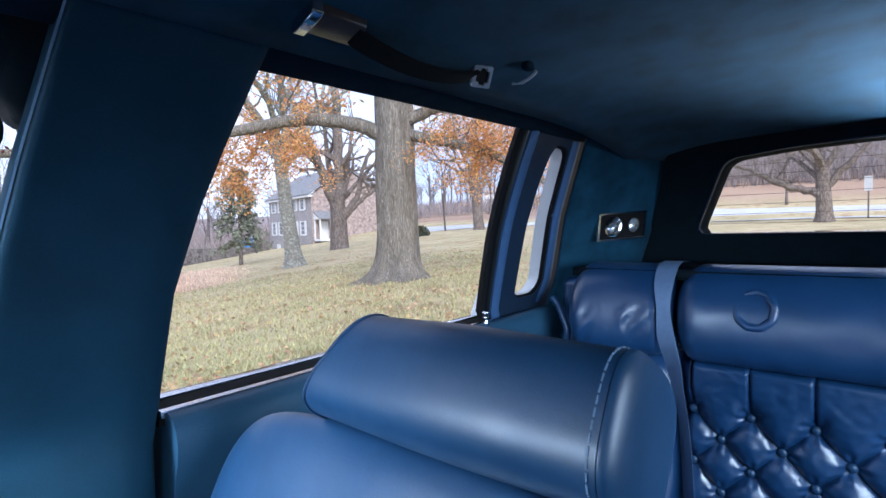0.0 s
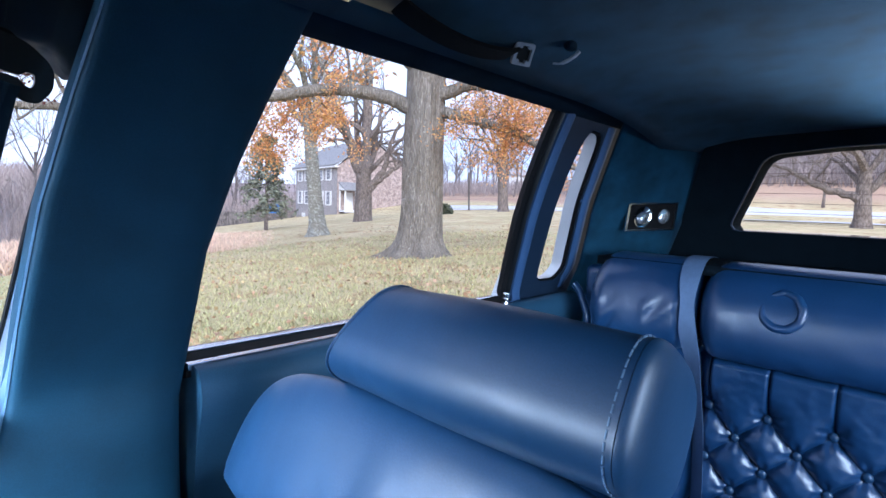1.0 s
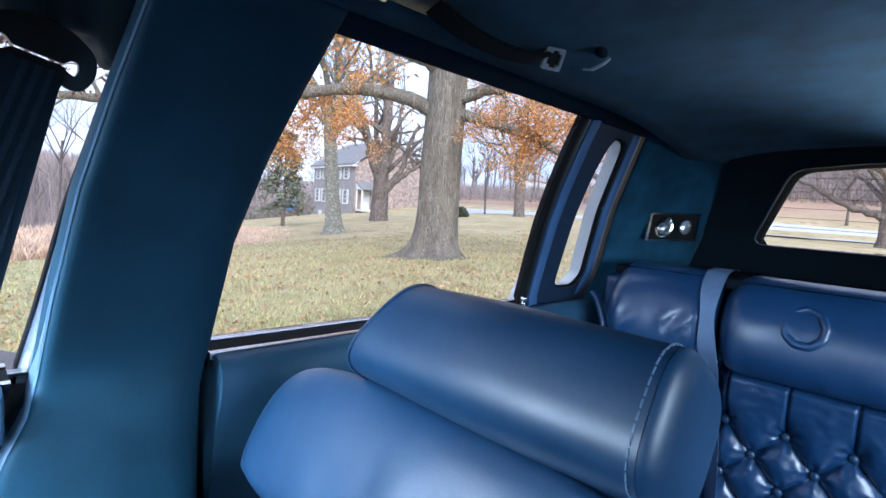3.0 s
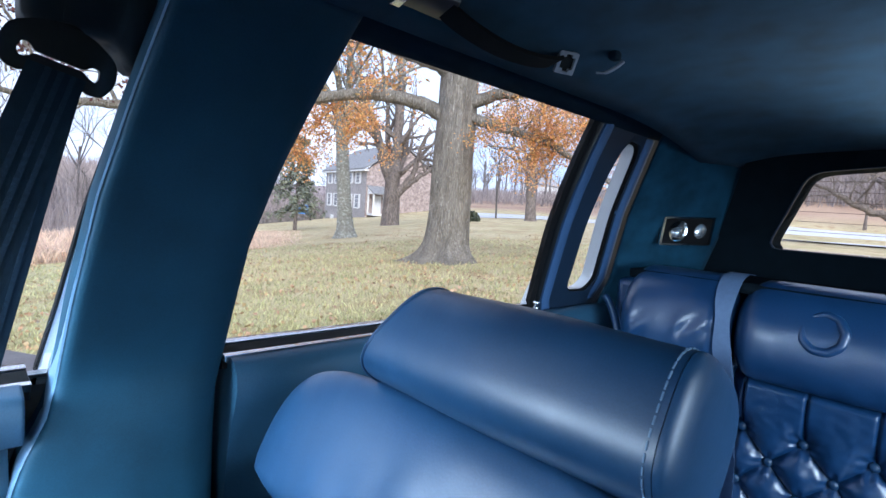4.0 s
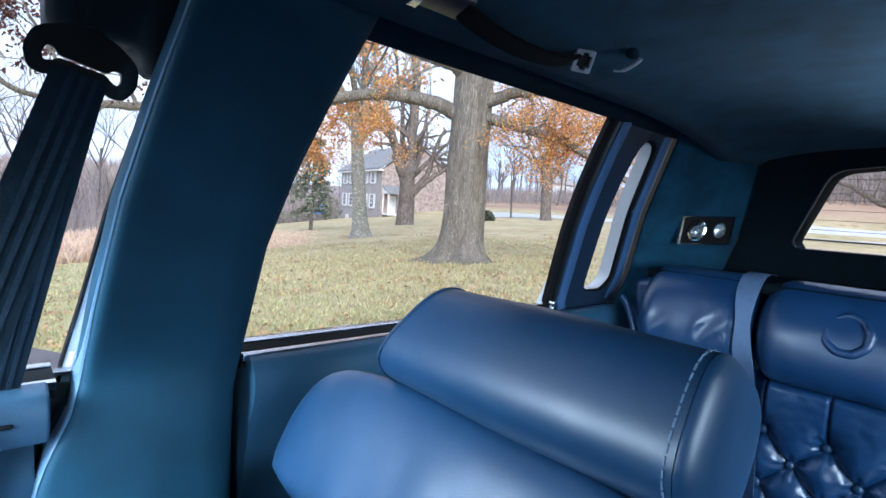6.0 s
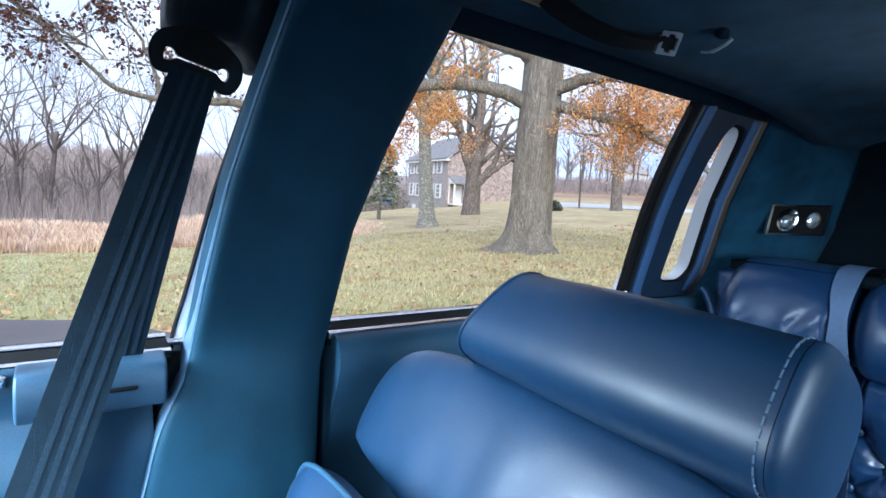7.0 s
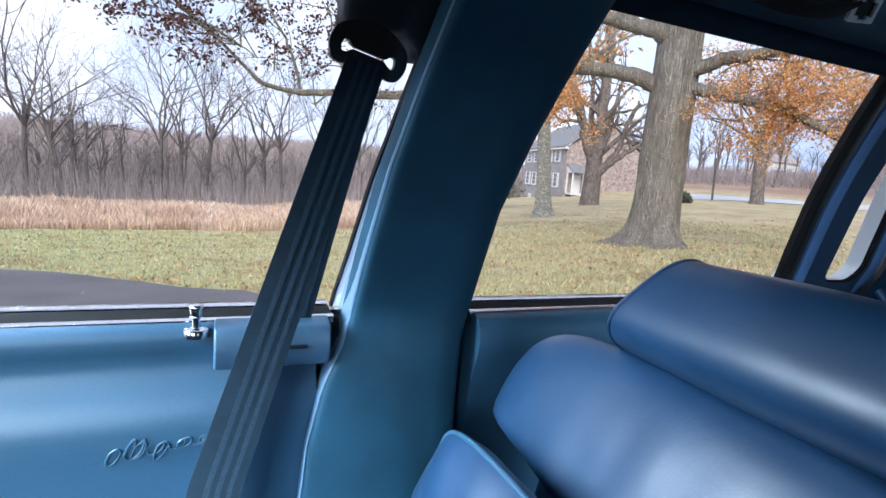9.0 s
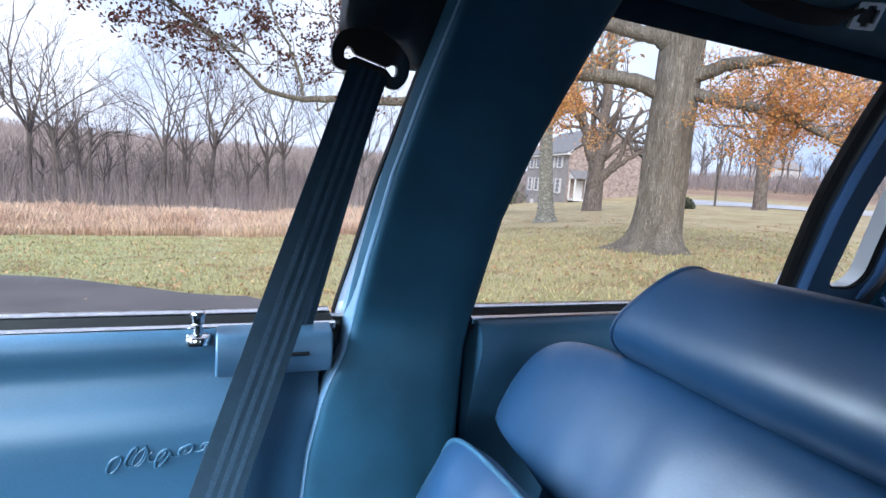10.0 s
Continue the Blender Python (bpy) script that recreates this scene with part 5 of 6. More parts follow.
for i in range(18):
    p = Vector((rng.uniform(8.2, 9.9), 0, rng.uniform(3.1, 3.7)))
    p.y = 13.6 - 0.87 * p.x + rng.gauss(0, 0.3)
    sprout(br, tips_o, p, (rng.gauss(0, 0.6), rng.gauss(-0.2, 0.6), rng.gauss(-0.3, 0.4)), rng.uniform(0.4, 0.8), 0.02, 2, rng, 0.3, 0.7, 4)
tips_l = []
for i in range(16):
    p = Vector((rng.uniform(4.6, 6.4), 0, rng.uniform(2.6, 3.5)))
    p.y = 12.9 - 0.6 * p.x + rng.gauss(0.6, 0.5)
    sprout(br, tips_l, p, (rng.gauss(-0.2, 0.6), rng.gauss(0.2, 0.6), rng.gauss(-0.3, 0.4)), rng.uniform(0.4, 0.8), 0.02, 2, rng, 0.3, 0.7, 4)
for i in range(15):
    a0, b0 = Vector((1.1, 10.08, 2.33)), Vector((-0.9, 9.76, 3.3))
    t = rng.uniform(-0.15, 1)
    sprout(br, tips_r, a0.lerp(b0, t) + Vector((0, 0, 0.12 * math.sin(3 * t))), (rng.gauss(-0.5, 0.55), rng.gauss(0, 0.5), rng.gauss(0.5, 0.45)), rng.uniform(0.5, 1.0), 0.020, 2, rng, 0.0, 0.65, 4)
for pts in ([(-0.4, 9.82, 3.08), (-1.0, 9.7, 3.5), (-1.7, 9.6, 3.7), (-2.6, 9.5, 4.2)], [(1.1, 10.08, 2.4), (0.85, 10.0, 3.1), (0.5, 9.95, 3.7), (0.2, 9.9, 4.5)], [(2.0, 10.05, 2.5), (1.75, 10.2, 3.2), (1.5, 10.3, 4.2)]):
    P = limb(br, pts, 0.035, 0.010, 6, rng, 0.3)
    for i in range(11):
        sprout(br, tips_r, P[int(len(P) * rng.uniform(0.15, 0.99))], (rng.gauss(-0.3, 0.7), rng.gauss(0, 0.5), rng.gauss(0.4, 0.5)), rng.uniform(0.45, 0.95), 0.014, 2, rng, 0.0, 0.65, 4)
part("branches", br, BARK, oak, "long grey limbs and twigs", outward=False)
lv = foliage([Vector(p) + Vector((0.16, 0.18, 0.02)) for p in tips_o], 16000, 0.047, 0.13, rng)
lv2 = foliage(tips_l, 9000, 0.052, 0.12, rng)
lv.add(lv2.v, lv2.f)
lv3 = foliage(tips_hi, 7000, 0.13, 0.25, rng)
lv.add(lv3.v, lv3.f)
part("crown", lv, LEAF_ORANGE, oak, "clusters of orange autumn leaves", smooth=False, outward=False)
part("outer_leaves", foliage(tips_r, 5200, 0.066, 0.06, rng), LEAF_RED, oak, "sparse dark red leaves at the limb's end", smooth=False, outward=False)


def bare_tree(name, label, base, height, r, rng, mat, lean=(0, 0), forks=7, depth=3, leaves=0, leaf_mat=None, trunk_frac=0.45, spread=0.6, flare=0.35, first=None, wide=0.8):
    t = thing(name, label, "tree")
    b = Vector((base[0], base[1], ground_z(*base) - 0.1))
    top = b + Vector((lean[0], lean[1], height * trunk_frac))
    part("trunk", trunk_mesh(b, top, r, r * 0.72, flare, rng, 20), mat, t)
    m, tips = Mesh(), []
    for i in range(forks):
        a = 2 * math.pi * (i + rng.uniform(-0.3, 0.3)) / forks
        sprout(m, tips, b.lerp(top, rng.uniform(0.72, 1.0)), (math.cos(a) * wide, math.sin(a) * wide, rng.uniform(0.5, 1.5)), height * rng.uniform(0.2, 0.34), r * rng.uniform(0.3, 0.55), depth, rng, 0.0, spread, 6)
    for pts, r0, r1 in (first or []):
        P = limb(m, pts, r0, r1, 10, rng, 0.2)
        for i in range(5):
            sprout(m, tips, P[int(len(P) * rng.uniform(0.4, 0.98))], (rng.gauss(0, 1), rng.gauss(0, 1), rng.uniform(0, 1)), height * 0.10, r1, 2, rng, 0.0, 0.7, 4)
    part("branches", m, mat, t, outward=False)
    if leaves:
        part("crown", foliage(tips, leaves, 0.14, 0.22, rng), leaf_mat, t, smooth=False, outward=False)
    return t


bare_tree("lichened_tree", "slender leaning tree with pale lichened bark and orange leaves", (11.72, 17.85), 11.0, 0.31, rng, BARK_LICHEN, (-0.55, -0.05), 8, 3, 2500, LEAF_ORANGE, 0.46, 0.6, 0.95)
bare_tree("forked_tree", "dark bare tree with thick forking trunks before the house", (21.55, 27.55), 15.0, 0.62, rng, BARK_DARK, (0.1, 0.1), 4, 3, 0, None, 0.28, 0.5, 0.1,
          [([(21.5, 27.5, 2.0), (20.8, 27.8, 4.2), (19.9, 28.1, 6.6), (18.5, 28.4, 9.8)], 0.42, 0.17), ([(21.55, 27.5, 1.2), (21.55, 27.4, 4.0), (21.45, 27.2, 7.0), (21.3, 26.8, 11.2)], 0.44, 0.26),
           ([(21.7, 27.3, 2.0), (22.4, 26.6, 3.0), (22.75, 26.3, 4.9), (23.2, 26, 6.2)], 0.24, 0.10), ([(21.8, 27.2, 1.8), (22.6, 26.5, 2.9), (23.5, 25.8, 3.7), (24.5, 25.1, 3.8)], 0.2, 0.08)])
bare_tree("lane_tree", "straight bare tree beside the lane", (36.0, 26.7), 13.0, 0.46, rng, BARK_DARK, (-0.3, 0.2), 8, 3, 1200, LEAF_ORANGE, 0.4, 0.6, 0.3)
bare_tree("field_tree", "broad bare tree standing on the lawn by the lane", (39.9, 2.9), 11.0, 0.47, rng, BARK_DARK, (0, 0.1), 7, 3, 0, None, 0.32, 0.7, 0.35,
          [([(39.85, 3.1, 2.2), (39.7, 4.9, 2.95), (39.4, 6.4, 3.8), (39.1, 7.8, 4.5)], 0.28, 0.08), ([(39.9, 2.7, 2.8), (39.85, 1.3, 4.6), (39.8, 0.0, 6.0)], 0.25, 0.09)])
bare_tree("young_field_tree", "small bare tree at the field's edge", (52.5, 6.4), 3.6, 0.12, rng, BARK_DARK, (0, 0), 6, 2, 0, None, 0.4)
post = thing("utility_post", "thin weathered wooden post by the lane", "post")
part("shaft", Mesh().tube([(39.6, 33.6, ground_z(39.6, 33.6) - 0.1), (39.5, 33.7, 4.2)], 0.095, 10), FENCEWOOD, post)
sign = thing("roadside_sign", "pale sign on a thin post beside the lane", "sign")
part("sign_post", Mesh().tube([(45.6, 0.9, ground_z(45.6, 0.9) - 0.1), (45.6, 0.9, 3.3)], 0.05, 8), BARK_DARK, sign)
part("sign_plate", Mesh().box(45.5, 45.54, 0.68, 1.12, 2.5, 3.5), SIGNPAINT, sign, "plain pale plate")

# one open evergreen before the wall, its lower trunk bare
pine = thing("evergreen_tree", "loose dull green evergreen tree with a bare lower trunk", "tree")
PX, PY = 16.4, 30.9
PZ = ground_z(PX, PY)
part("trunk", Mesh().tube([(PX, PY, PZ - 0.1), (PX + 0.05, PY, PZ + 3), (PX, PY + 0.05, PZ + 6.3)], [0.13, 0.09, 0.02], 10), BARK_DARK, pine)
m, nd = Mesh(), Mesh()
for i in range(84):
    u = 0.17 + 0.80 * rng.random() ** 1.1
    a, reach = rng.uniform(0, 6.28), 2.1 * (1.04 - u) ** 0.62 * rng.uniform(0.6, 1.1)
    p0 = Vector((PX, PY, PZ + 6.3 * u))
    out = Vector((math.cos(a), math.sin(a), 0))
    P = curve_pts([p0, p0 + out * reach * 0.5 + Vector((0, 0, 0.10)), p0 + out * reach + Vector((0, 0, -0.22 * reach))], 6)
    m.tube(P, [0.022 - 0.0015 * k for k in range(len(P))], 4, False)
    for k in range(52):
        q = P[min(len(P) - 1, int(len(P) * rng.uniform(0.25, 1.0)))]
        leaf_quads(nd, q + Vector((rng.gauss(0, 0.10), rng.gauss(0, 0.10), rng.gauss(-0.05, 0.09))), 0.19, rng, 0.5)
part("boughs", m, BARK_DARK, pine, outward=False)
part("crown", nd, NEEDLES, pine, smooth=False, outward=False)
# bare trees standing along the low field
row = []
for k in range(4):
    row.append(bare_tree("field_edge_tree", "tall thin bare tree at the field's edge", (-4.0 - 9 * k, 54 + 3 * k), (17.5, 15, 18, 16)[k], (0.19, 0.15, 0.20, 0.13)[k], rng, BARK_FAR, (rng.gauss(0, 0.5), 0), 7, 3, 0, None, (0.36, 0.28, 0.42, 0.52)[k], 0.46, 0.2, None, 0.42))
    tagged(row[-1], group="trees along the field")
for i, (deg, d, grow) in enumerate(((-6.3, 46, 1.0), (-2.4, 47, 0.95), (-9.0, 53, 0.72), (-11.2, 50, 0.78), (-14.6, 49, 0.95), (-16.5, 52, 1.05), (-4.2, 60, 0.8), (1.6, 52, 0.95), (3.4, 56, 1.05), (5.2, 50, 0.9), (8.5, 58, 1.0), (0.2, 64, 0.8),
                                    (-20, 50, 0.9), (-24, 55, 1.0), (-29, 52, 0.9), (-35, 60, 1.0), (-42, 55, 0.9), (13, 60, 0.9), (17, 66, 1.0))):
    k = (0, 2, 3, 1)[i % 4]
    src = row[k]
    x, y = d * math.sin(radians(deg)), d * math.cos(radians(deg))
    bx, by = -4.0 - 9 * k, 54 + 3 * k
    turn = pose(0, 0, 0, 0, 0, rng.uniform(0, 360)) @ Matrix.Scale(grow, 4)
    copy_thing(src, Matrix.Translation((x, y, ground_z(x, y))) @ turn @ Matrix.Translation((-bx, -by, -ground_z(bx, by))))
bush = thing("shrub", "low dark evergreen shrub on the lawn", "shrub")
m = Mesh()
for i in range(1400):
    d = Vector((rng.gauss(0, 1), rng.gauss(0, 1), abs(rng.gauss(0, 1)))).normalized() * rng.uniform(0.6, 1.0)
    leaf_quads(m, Vector((29.2 + d.x * 0.75, 27.3 + d.y * 0.75, ground_z(29.2, 27.3) + d.z * 0.85)), 0.14, rng)
part("crown", m, BUSH, bush, smooth=False, outward=False)
part("stems", Mesh().tube([(29.2, 27.3, ground_z(29.2, 27.3) - 0.05), (29.2, 27.3, ground_z(29.2, 27.3) + 0.5)], 0.08, 6), BARK_DARK, bush)

# ---- the stone house ----
house = thing("stone_house", "two-storey grey stone house with white windows and brown gable", "house")
HO = Vector((35.83, 50.6, 0))                   # its near corner
HU = Vector((0.214, 0.977, 0)).normalized()     # along the stuccoed front, away from the viewer
HV = Vector((0.977, -0.214, 0)).normalized()    # along the gable end
HL, HD, HH, HB = 14.6, 9.0, 5.03, -2.4


def house_pt(a, b, c):
    return HO + HU * a + HV * b + Vector((0, 0, c))


def house_box(a0, a1, b0, b1, c0, c1):
    return Mesh().loft([[house_pt(a, b, c) for a, b in ((a0, b0), (a1, b0), (a1, b1), (a0, b1))] for c in (c0, c1)])


part("wall", house_box(0.05, HL, 0, HD - 0.05, HB, HH), STONE, house, "grey stuccoed stone walls", smooth=False)
part("gable_wall", house_box(-0.06, 0.06, -0.06, HD, HB, HH), STONE_BARN, house, "rough brown fieldstone end wall", smooth=False)
part("gable", Mesh().loft([[house_pt(a, b, c) for b, c in ((0, HH), (HD, HH), (HD / 2, HH + 3.3))] for a in (-0.06, 0.3)]), STONE_BARN, house, "brown fieldstone gable", smooth=False)
for sg in (0, 1):
    e0, e1 = (-0.5, HD / 2) if sg == 0 else (HD + 0.5, HD / 2)
    part("roof", Mesh().loft([[house_pt(a, b, c) for b, c in ((e0, HH - 0.05), (e1, HH + 3.35), (e1, HH + 3.55), (e0, HH + 0.15))] for a in (-0.35, HL + 0.4)]), ROOF, house, "grey shingle roof slope", smooth=False)
part("eaves", house_box(-0.35, HL + 0.4, -0.55, -0.02, HH - 0.22, HH - 0.06), PAINT, house, "white painted eaves", smooth=False)
part("chimney", house_box(0.4, 1.5, HD / 2 - 0.5, HD / 2 + 0.5, HH + 2.8, HH + 4.6), STONE_BARN, house, smooth=False)


def house_window(a, c, w, h):
    """A sash window of the front with its sill, panes and open shutters."""
    f = part("window", house_box(a - w / 2, a + w / 2, -0.06, 0.02, c, c + h), PAINT, house, "white framed window", smooth=False)
    for i in range(2):
        for k in range(3):
            a0, c0 = a - w / 2 + 0.09 + i * (w - 0.10) / 2, c + 0.09 + k * (h - 0.12) / 3
            part("pane", house_box(a0, a0 + (w - 0.26) / 2, -0.075, -0.055, c0, c0 + (h - 0.30) / 3), PANE, f, smooth=False)
    part("window_sill", house_box(a - w / 2 - 0.1, a + w / 2 + 0.1, -0.14, 0.0, c - 0.1, c), PAINT, f, smooth=False)
    for sg in (-1, 1):
        mid_a = a + sg * (w / 2 + 0.24)
        part("shutter", house_box(mid_a - 0.2, mid_a + 0.2, -0.07, 0.0, c - 0.04, c + h + 0.04), PAINT, f, "white shutter", smooth=False)


for a in (2.76, 5.3, 7.8, 10.25, 12.8):
    house_window(a, 3.42, 1.0, 1.3)
    house_window(a, 0.40, 1.05, 1.65)
part("cellar_door", house_box(10.8, 12.0, -0.08, 0.0, -2.1, -0.85), PAINT, house, "white cellar door", smooth=False)
part("porch_floor", house_box(-1.8, -0.07, 0.15, 2.9, -0.35, -0.12), PAINT, house, "white porch floor", smooth=False)
part("porch_roof", Mesh().loft([[house_pt(a, b, c) for a, c in ((-0.07, 3.15), (-2.0, 2.25), (-2.0, 2.13), (-0.07, 3.0))] for b in (0.05, 3.0)]), ROOF, house, "sloping grey porch roof", smooth=False)
part("porch_gable", Mesh().loft([[house_pt(a, b, c) for a, c in ((-0.08, 2.95), (-1.85, 2.15), (-0.08, 2.15))] for b in (0.10, 0.14)]), PAINT, house, "white gable board", smooth=False)
for a, b in ((-1.75, 0.2), (-1.75, 1.5), (-1.75, 2.75), (-0.2, 0.2)):
    part("porch_post", house_box(a - 0.08, a + 0.08, b - 0.08, b + 0.08, -0.12, 2.2), PAINT, house, smooth=False)
for c in (0.10, 0.42, 0.74):
    part("porch_rail", house_box(-1.79, -1.71, 1.5, 2.75, c, c + 0.12), PAINT, house, smooth=False)
part("porch_door", house_box(-0.14, -0.07, 1.0, 1.9, -0.12, 1.95), PAINT, house, "white panelled door", smooth=False)
part("porch_window", house_box(-0.13, -0.07, 2.2, 2.8, 0.7, 1.8), PANE, house, smooth=False)
bench = thing("garden_bench", "small dark bench before the house wall", "bench")
part("seat", house_box(1.0, 2.6, -1.6, -1.15, -0.02, 0.05), FENCEWOOD, bench, smooth=False)
for a in (1.1, 2.45):
    part("leg", house_box(a, a + 0.1, -1.55, -1.2, -0.75, -0.02), FENCEWOOD, bench, smooth=False)

fence = thing("stone_garden_wall", "low weathered fieldstone wall beside the house", "wall")
F0, F1 = house_pt(HL - 0.6, -0.5, -1.15), Vector((24.0, 59.6, -0.66))
m = Mesh()
for i in range(120):
    for k in range(9):
        p = F0.lerp(F1, (i + 0.5 * (k % 2) + rng.uniform(-0.15, 0.15)) / 120)
        z = p.z - (k + 1) * 0.27 + rng.uniform(-0.02, 0.02)
        if z < ground_z(p.x, p.y) - 0.4:
            continue
        w_, h_ = rng.uniform(0.06, 0.085), rng.uniform(0.21, 0.26)
        m.box(p.x - w_, p.x + w_, p.y - 0.25 - rng.uniform(0, 0.08), p.y + 0.25, z, z + h_)
part("stones", m, material("grey_wall_stone", (0.25, 0.225, 0.22), 0.95, dark=(0.13, 0.115, 0.11), scale=1.5, islands=0.4), fence, smooth=False)
tarp = thing("covered_boat", "blue tarpaulin stretched over a heap beyond the fence", "tarpaulin")
part("cover", cushion((36.6, 66.5, ground_z(36.6, 66.5) + 1.0), (0.8, 0.8, 1.2), 3, 24, 16), TARP, tarp)
# pale house on the rise across the lane
far_house = thing("far_house", "pale distant house among bare trees on the hillside", "house")
FHP = Vector((128, 92, ground_z(128, 92)))
part("wall", Mesh().box(FHP.x - 5, FHP.x + 5, FHP.y - 3.5, FHP.y + 3.5, FHP.z - 1, FHP.z + 5), PAINT, far_house, smooth=False)
part("roof", Mesh().loft([[(x, FHP.y + b, FHP.z + c) for b, c in ((-4, 5), (0, 7.6), (4, 5))] for x in (FHP.x - 5.4, FHP.x + 5.4)]), STONE, far_house, smooth=False)
for i in range(4):
    part("window", Mesh().box(FHP.x - 4 + i * 2.4, FHP.x - 3.1 + i * 2.4, FHP.y - 3.56, FHP.y - 3.45, FHP.z + 1.6, FHP.z + 3.1), PANE, far_house, smooth=False)

# ---- growth nobody could count ----
# tall dry grass along the low field
m = Mesh()
for i in range(110000):
    az = radians(rng.uniform(-46, 30))
    if math.degrees(az) > 20 and rng.random() < (math.degrees(az) - 20) / 9:
        continue
    d = rng.uniform(20.5, 34) if rng.random() < 0.7 else rng.uniform(18.6, 22)
    d += 1.5 * noise.noise((az * 6, 0, 2))
    x, y = d * math.sin(az), d * math.cos(az)
    z = ground_z(x, y)
    h = rng.uniform(0.35, 1.02) * (0.5 + 0.5 * smooth01((d - 19) / 3.5)) * (0.85 + 0.4 * noise.noise((x * 0.35, y * 0.35, 1))) * (0.2 + 0.8 * smooth01((29 - math.degrees(az)) / 19))
    a = rng.uniform(0, 6.28)
    w, k = rng.uniform(0.005, 0.012), len(m.v)
    lx_, ly_ = rng.gauss(0, 0.2) * h, rng.gauss(0, 0.2) * h
    c, s = math.cos(a) * w, math.sin(a) * w
    m.v.extend([(x - c, y - s, z), (x + c, y + s, z), (x + lx_ * 0.5 + c * 1.5, y + ly_ * 0.5 + s * 1.5, z + h * 0.7), (x + lx_ - c, y + ly_ - s, z + h)])
    m.f.extend([(k, k + 1, k + 2), (k, k + 2, k + 3)])
reeds = part("tall_grass", m, REED, smooth=False, outward=False)
tagged(reeds, "dry tan tall grass along the field", "tall grass", kind="stuff")

# lawn blades and fallen leaves near the car
m = Mesh()
for i in range(70000):
    az = radians(rng.uniform(-50, 80))
    d = 3.2 + 15 * rng.random() ** 1.7
    x, y = d * math.sin(az), d * math.cos(az)
    if y < drive_edge(x) + 0.03:
        continue
    z = ground_z(x, y)
    a, h, w = rng.uniform(0, 6.28), rng.uniform(0.03, 0.075), rng.uniform(0.004, 0.009) * (1 + d * 0.09)
    c, s, k = math.cos(a) * w, math.sin(a) * w, len(m.v)
    m.v.extend([(x - c, y - s, z), (x + c, y + s, z), (x + rng.gauss(0, 0.03), y + rng.gauss(0, 0.03), z + h)])
    m.f.append((k, k + 1, k + 2))
blades = part("grass", m, GRASS_BLADE, smooth=False, outward=False)
tagged(blades, "short yellow-green lawn grass", "grass", kind="stuff")
m = Mesh()
for i in range(16000):
    az = radians(rng.uniform(-50, 82))
    d = 3.4 + 22 * rng.random() ** 1.5
    x, y = d * math.sin(az), d * math.cos(az)
    if noise.noise((x * 0.5, y * 0.5, 9)) + 0.35 * rng.gauss(0, 1) < 0.0 and abs(y - drive_edge(x) - 0.2) > 0.25:
        continue
    if y < drive_edge(x) and rng.random() < 0.97:
        continue
    leaf_quads(m, Vector((x, y, ground_z(x, y) + 0.03)), 0.062, rng, 0.25)
litter = part("fallen_leaves", m, LEAF_LITTER, smooth=False, outward=False)
tagged(litter, "scattered tan and orange fallen leaves", "fallen leaves", kind="stuff")


# bare woods round the field
def far_tree(m, b, h, rng):
    top = b + Vector((rng.gauss(0, 0.04) * h, rng.gauss(0, 0.04) * h, h * 0.55))
    r = h * rng.uniform(0.010, 0.017)
    mid = b.lerp(top, 0.5) + Vector((rng.gauss(0, 0.02) * h, rng.gauss(0, 0.02) * h, 0))
    m.tube([b, mid, top], [r, r * 0.8, r * 0.6], 5, False)
    for i in range(rng.randint(4, 7)):
        a = rng.uniform(0, 6.28)
        sprout(m, [], mid.lerp(top, rng.uniform(0.1, 1.0)), (math.cos(a) * 0.6, math.sin(a) * 0.6, rng.uniform(0.6, 1.6)), h * rng.uniform(0.12, 0.26), r * 0.45, 2, rng, -0.1, 0.5, 3, 3)


def wood_spot(rng):
    """A place in the woods: a bearing and a distance, thinner behind the house."""
    deg = rng.uniform(-54, 108)
    if deg < 22:
        d = 44 + 200 * rng.random() ** 1.8
    elif deg < 60:
        d = 82 + 180 * rng.random() ** 1.6
    else:
        d = 76 + 170 * rng.random() ** 1.6
    return deg, d, d * math.sin(radians(deg)), d * math.cos(radians(deg))


m = Mesh()
for i in range(360):
    deg, d, x, y = wood_spot(rng)
    tall = rng.uniform(9, 17)
    if deg < 22:
        tall = rng.uniform(4.5, 8.0) + (rng.uniform(1, 4.5) if deg < -11 else 0)
    far_tree(m, Vector((x, y, ground_z(x, y) - 0.2)), tall, rng)
for i in range(230):
    deg, d = rng.uniform(-52, 62), 85 + 330 * rng.random()
    x, y = d * math.sin(radians(deg)), d * math.cos(radians(deg))
    far_tree(m, Vector((x, y, ground_z(x, y) - 0.2)), rng.uniform(11, 18) if deg > 22 else rng.uniform(5, 8.5), rng)
for i in range(150):
    deg, d = rng.uniform(-40, 22), rng.uniform(56, 150)
    x, y = d * math.sin(radians(deg)), d * math.cos(radians(deg))
    far_tree(m, Vector((x, y, ground_z(x, y) - 0.2)), rng.uniform(7, 10.5), rng)
for i in range(34):
    deg, d = rng.uniform(64, 101), rng.uniform(66, 92)
    x, y = d * math.sin(radians(deg)), d * math.cos(radians(deg))
    far_tree(m, Vector((x, y, ground_z(x, y) - 0.2)), rng.uniform(5, 10), rng)
woods = part("far_woods", m, BARK_FAR, outward=False)
tagged(woods, "bare grey-brown woods beyond the field", "woods", kind="stuff")
m = Mesh()
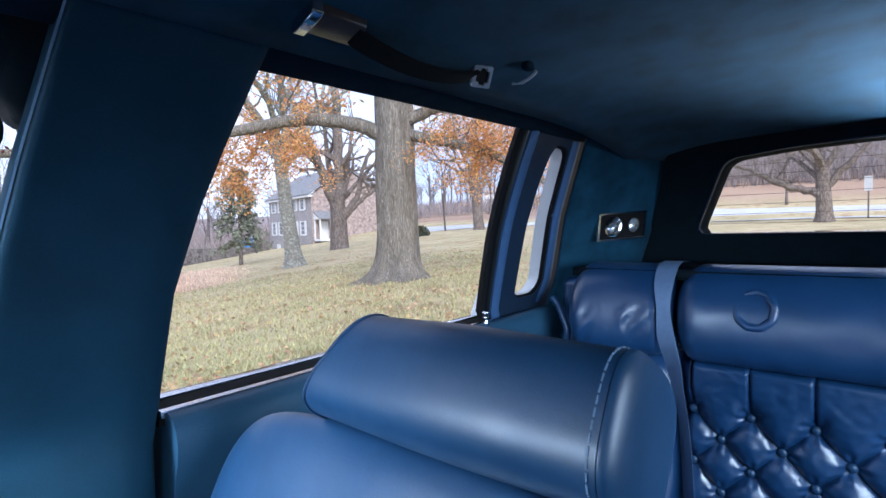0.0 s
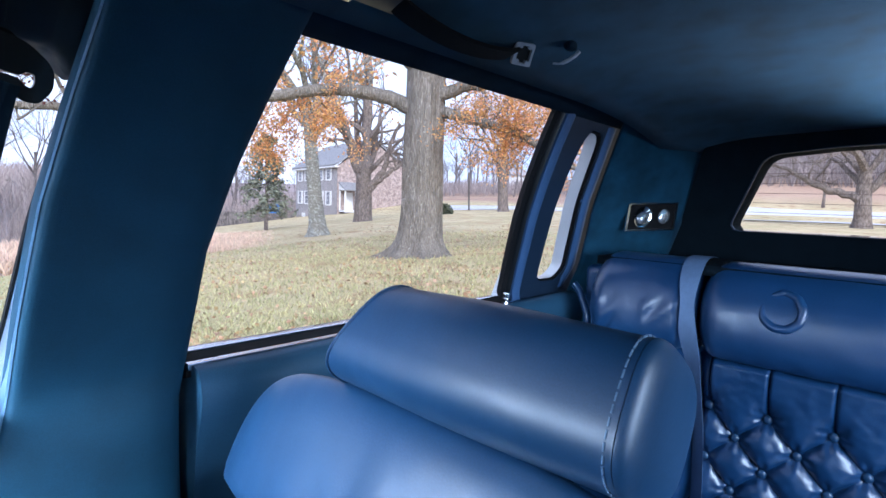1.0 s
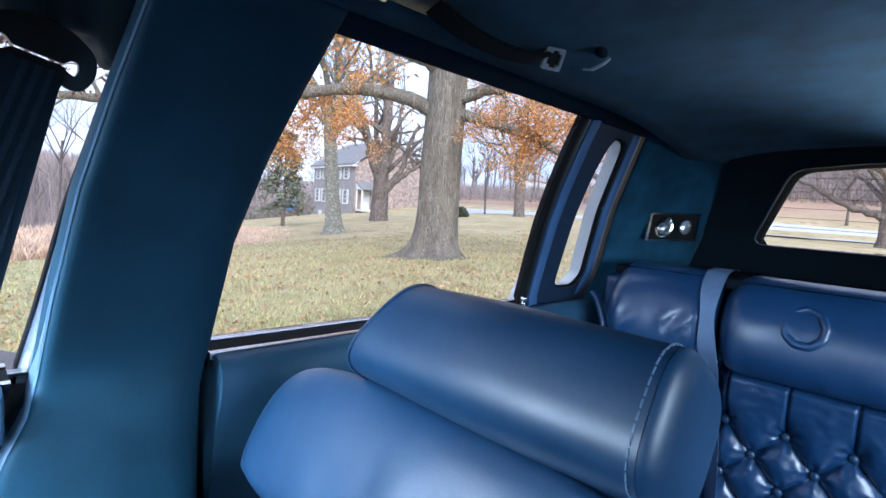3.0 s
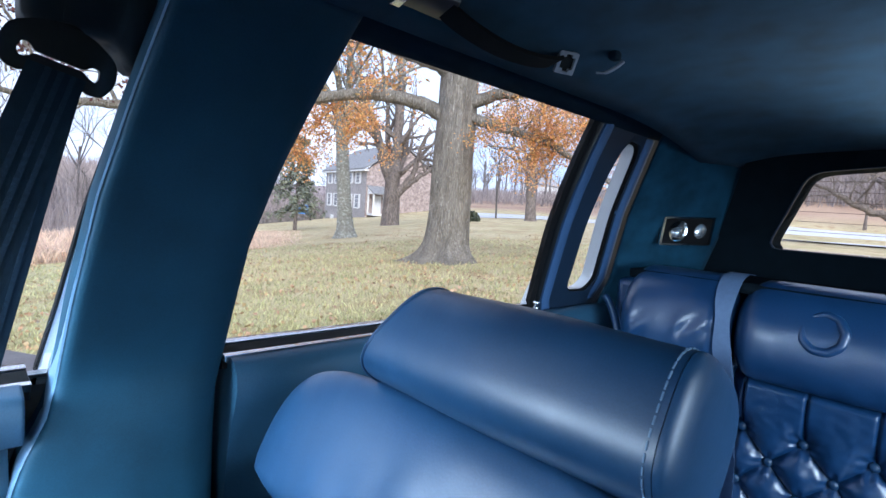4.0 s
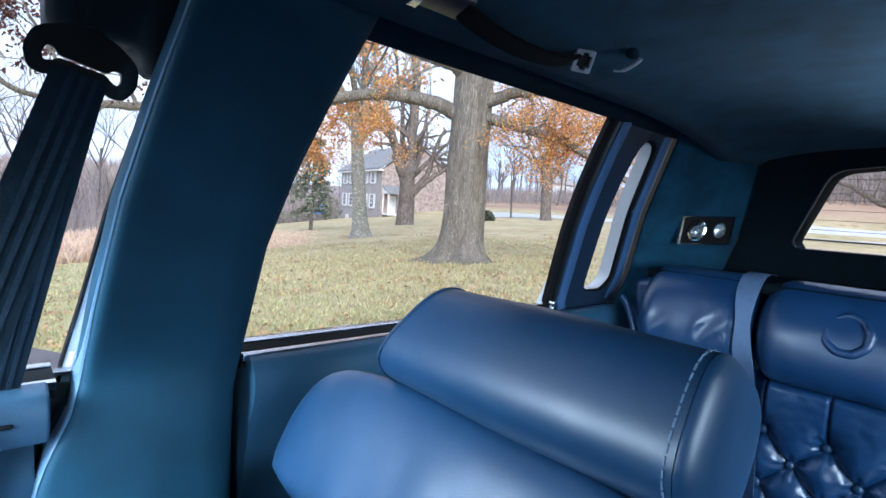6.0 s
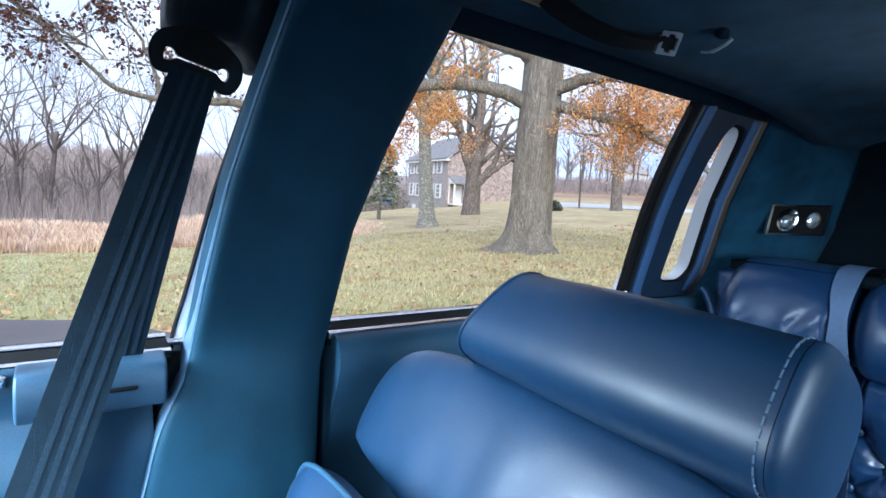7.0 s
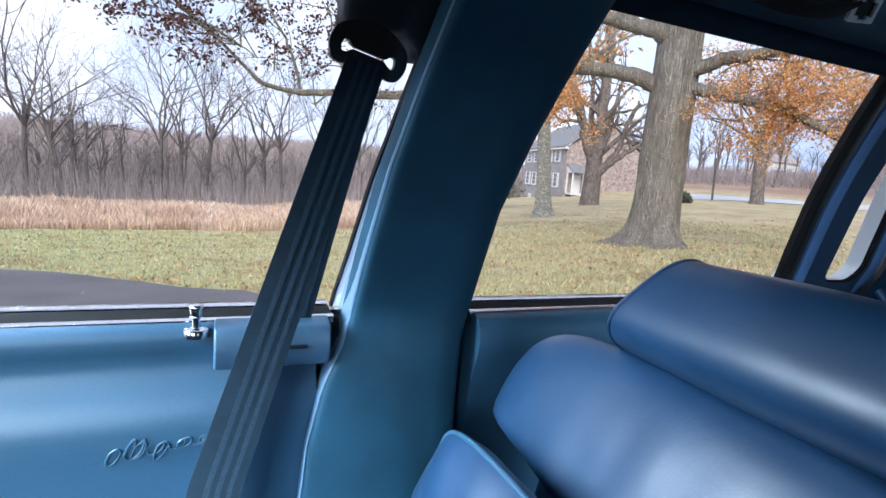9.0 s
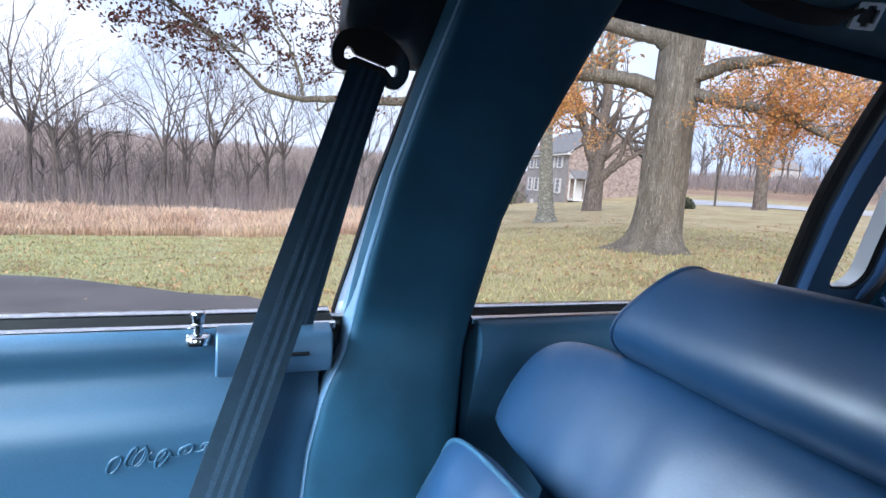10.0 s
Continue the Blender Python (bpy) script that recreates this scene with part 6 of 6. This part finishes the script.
for i in range(30000):
    deg, d = rng.uniform(-54, 24), 90 + 330 * rng.random()
    x, y = d * math.sin(radians(deg)), d * math.cos(radians(deg))
    z, h, w, k = ground_z(x, y), rng.uniform(3, 11), rng.uniform(0.02, 0.06) * d / 60, len(m.v)
    z0 = z + h * rng.uniform(0, 0.7)
    m.v.extend([(x - w, y, z0), (x + w, y, z0), (x + rng.gauss(0, 0.2) * h, y, z + h)])
    m.f.append((k, k + 1, k + 2))
for i in range(110000):
    deg, d, x, y = wood_spot(rng)
    if deg < 22 and d < 70:
        d = rng.uniform(36, 70)
        x, y = d * math.sin(radians(deg)), d * math.cos(radians(deg))
    h = rng.uniform(0.8, 3.2) + (rng.uniform(0, 4.5) if d > 52 and deg < 22 else 0)
    z = ground_z(x, y)
    a, w, k = rng.uniform(0, 6.28), rng.uniform(0.008, 0.03) * d / 40, len(m.v)
    c, s = math.cos(a) * w, math.sin(a) * w
    lx_, ly_ = rng.gauss(0, 0.22) * h, rng.gauss(0, 0.22) * h
    z0 = z + (h * rng.uniform(0, 0.6) if d > 52 else 0)
    m.v.extend([(x - c, y - s, z0), (x + c, y + s, z0), (x + lx_, y + ly_, z + h)])
    m.f.append((k, k + 1, k + 2))
for i in range(30000):
    deg, d = rng.uniform(62, 103), rng.uniform(61, 95)
    x, y = d * math.sin(radians(deg)), d * math.cos(radians(deg))
    if noise.noise((x * 0.07, y * 0.07, 4)) + (d - 67) / 24 + rng.gauss(0, 0.2) < 0:
        continue
    z, h, a, w, k = ground_z(x, y), rng.uniform(0.8, 3.4), rng.uniform(0, 6.28), rng.uniform(0.02, 0.06), len(m.v)
    c, s = math.cos(a) * w, math.sin(a) * w
    m.v.extend([(x - c, y - s, z), (x + c, y + s, z), (x + rng.gauss(0, 0.25) * h, y + rng.gauss(0, 0.25) * h, z + h)])
    m.f.append((k, k + 1, k + 2))
brush = part("brush", m, BRUSH, smooth=False, outward=False)
tagged(brush, "tangled brown brush under the woods", "brush", kind="stuff")
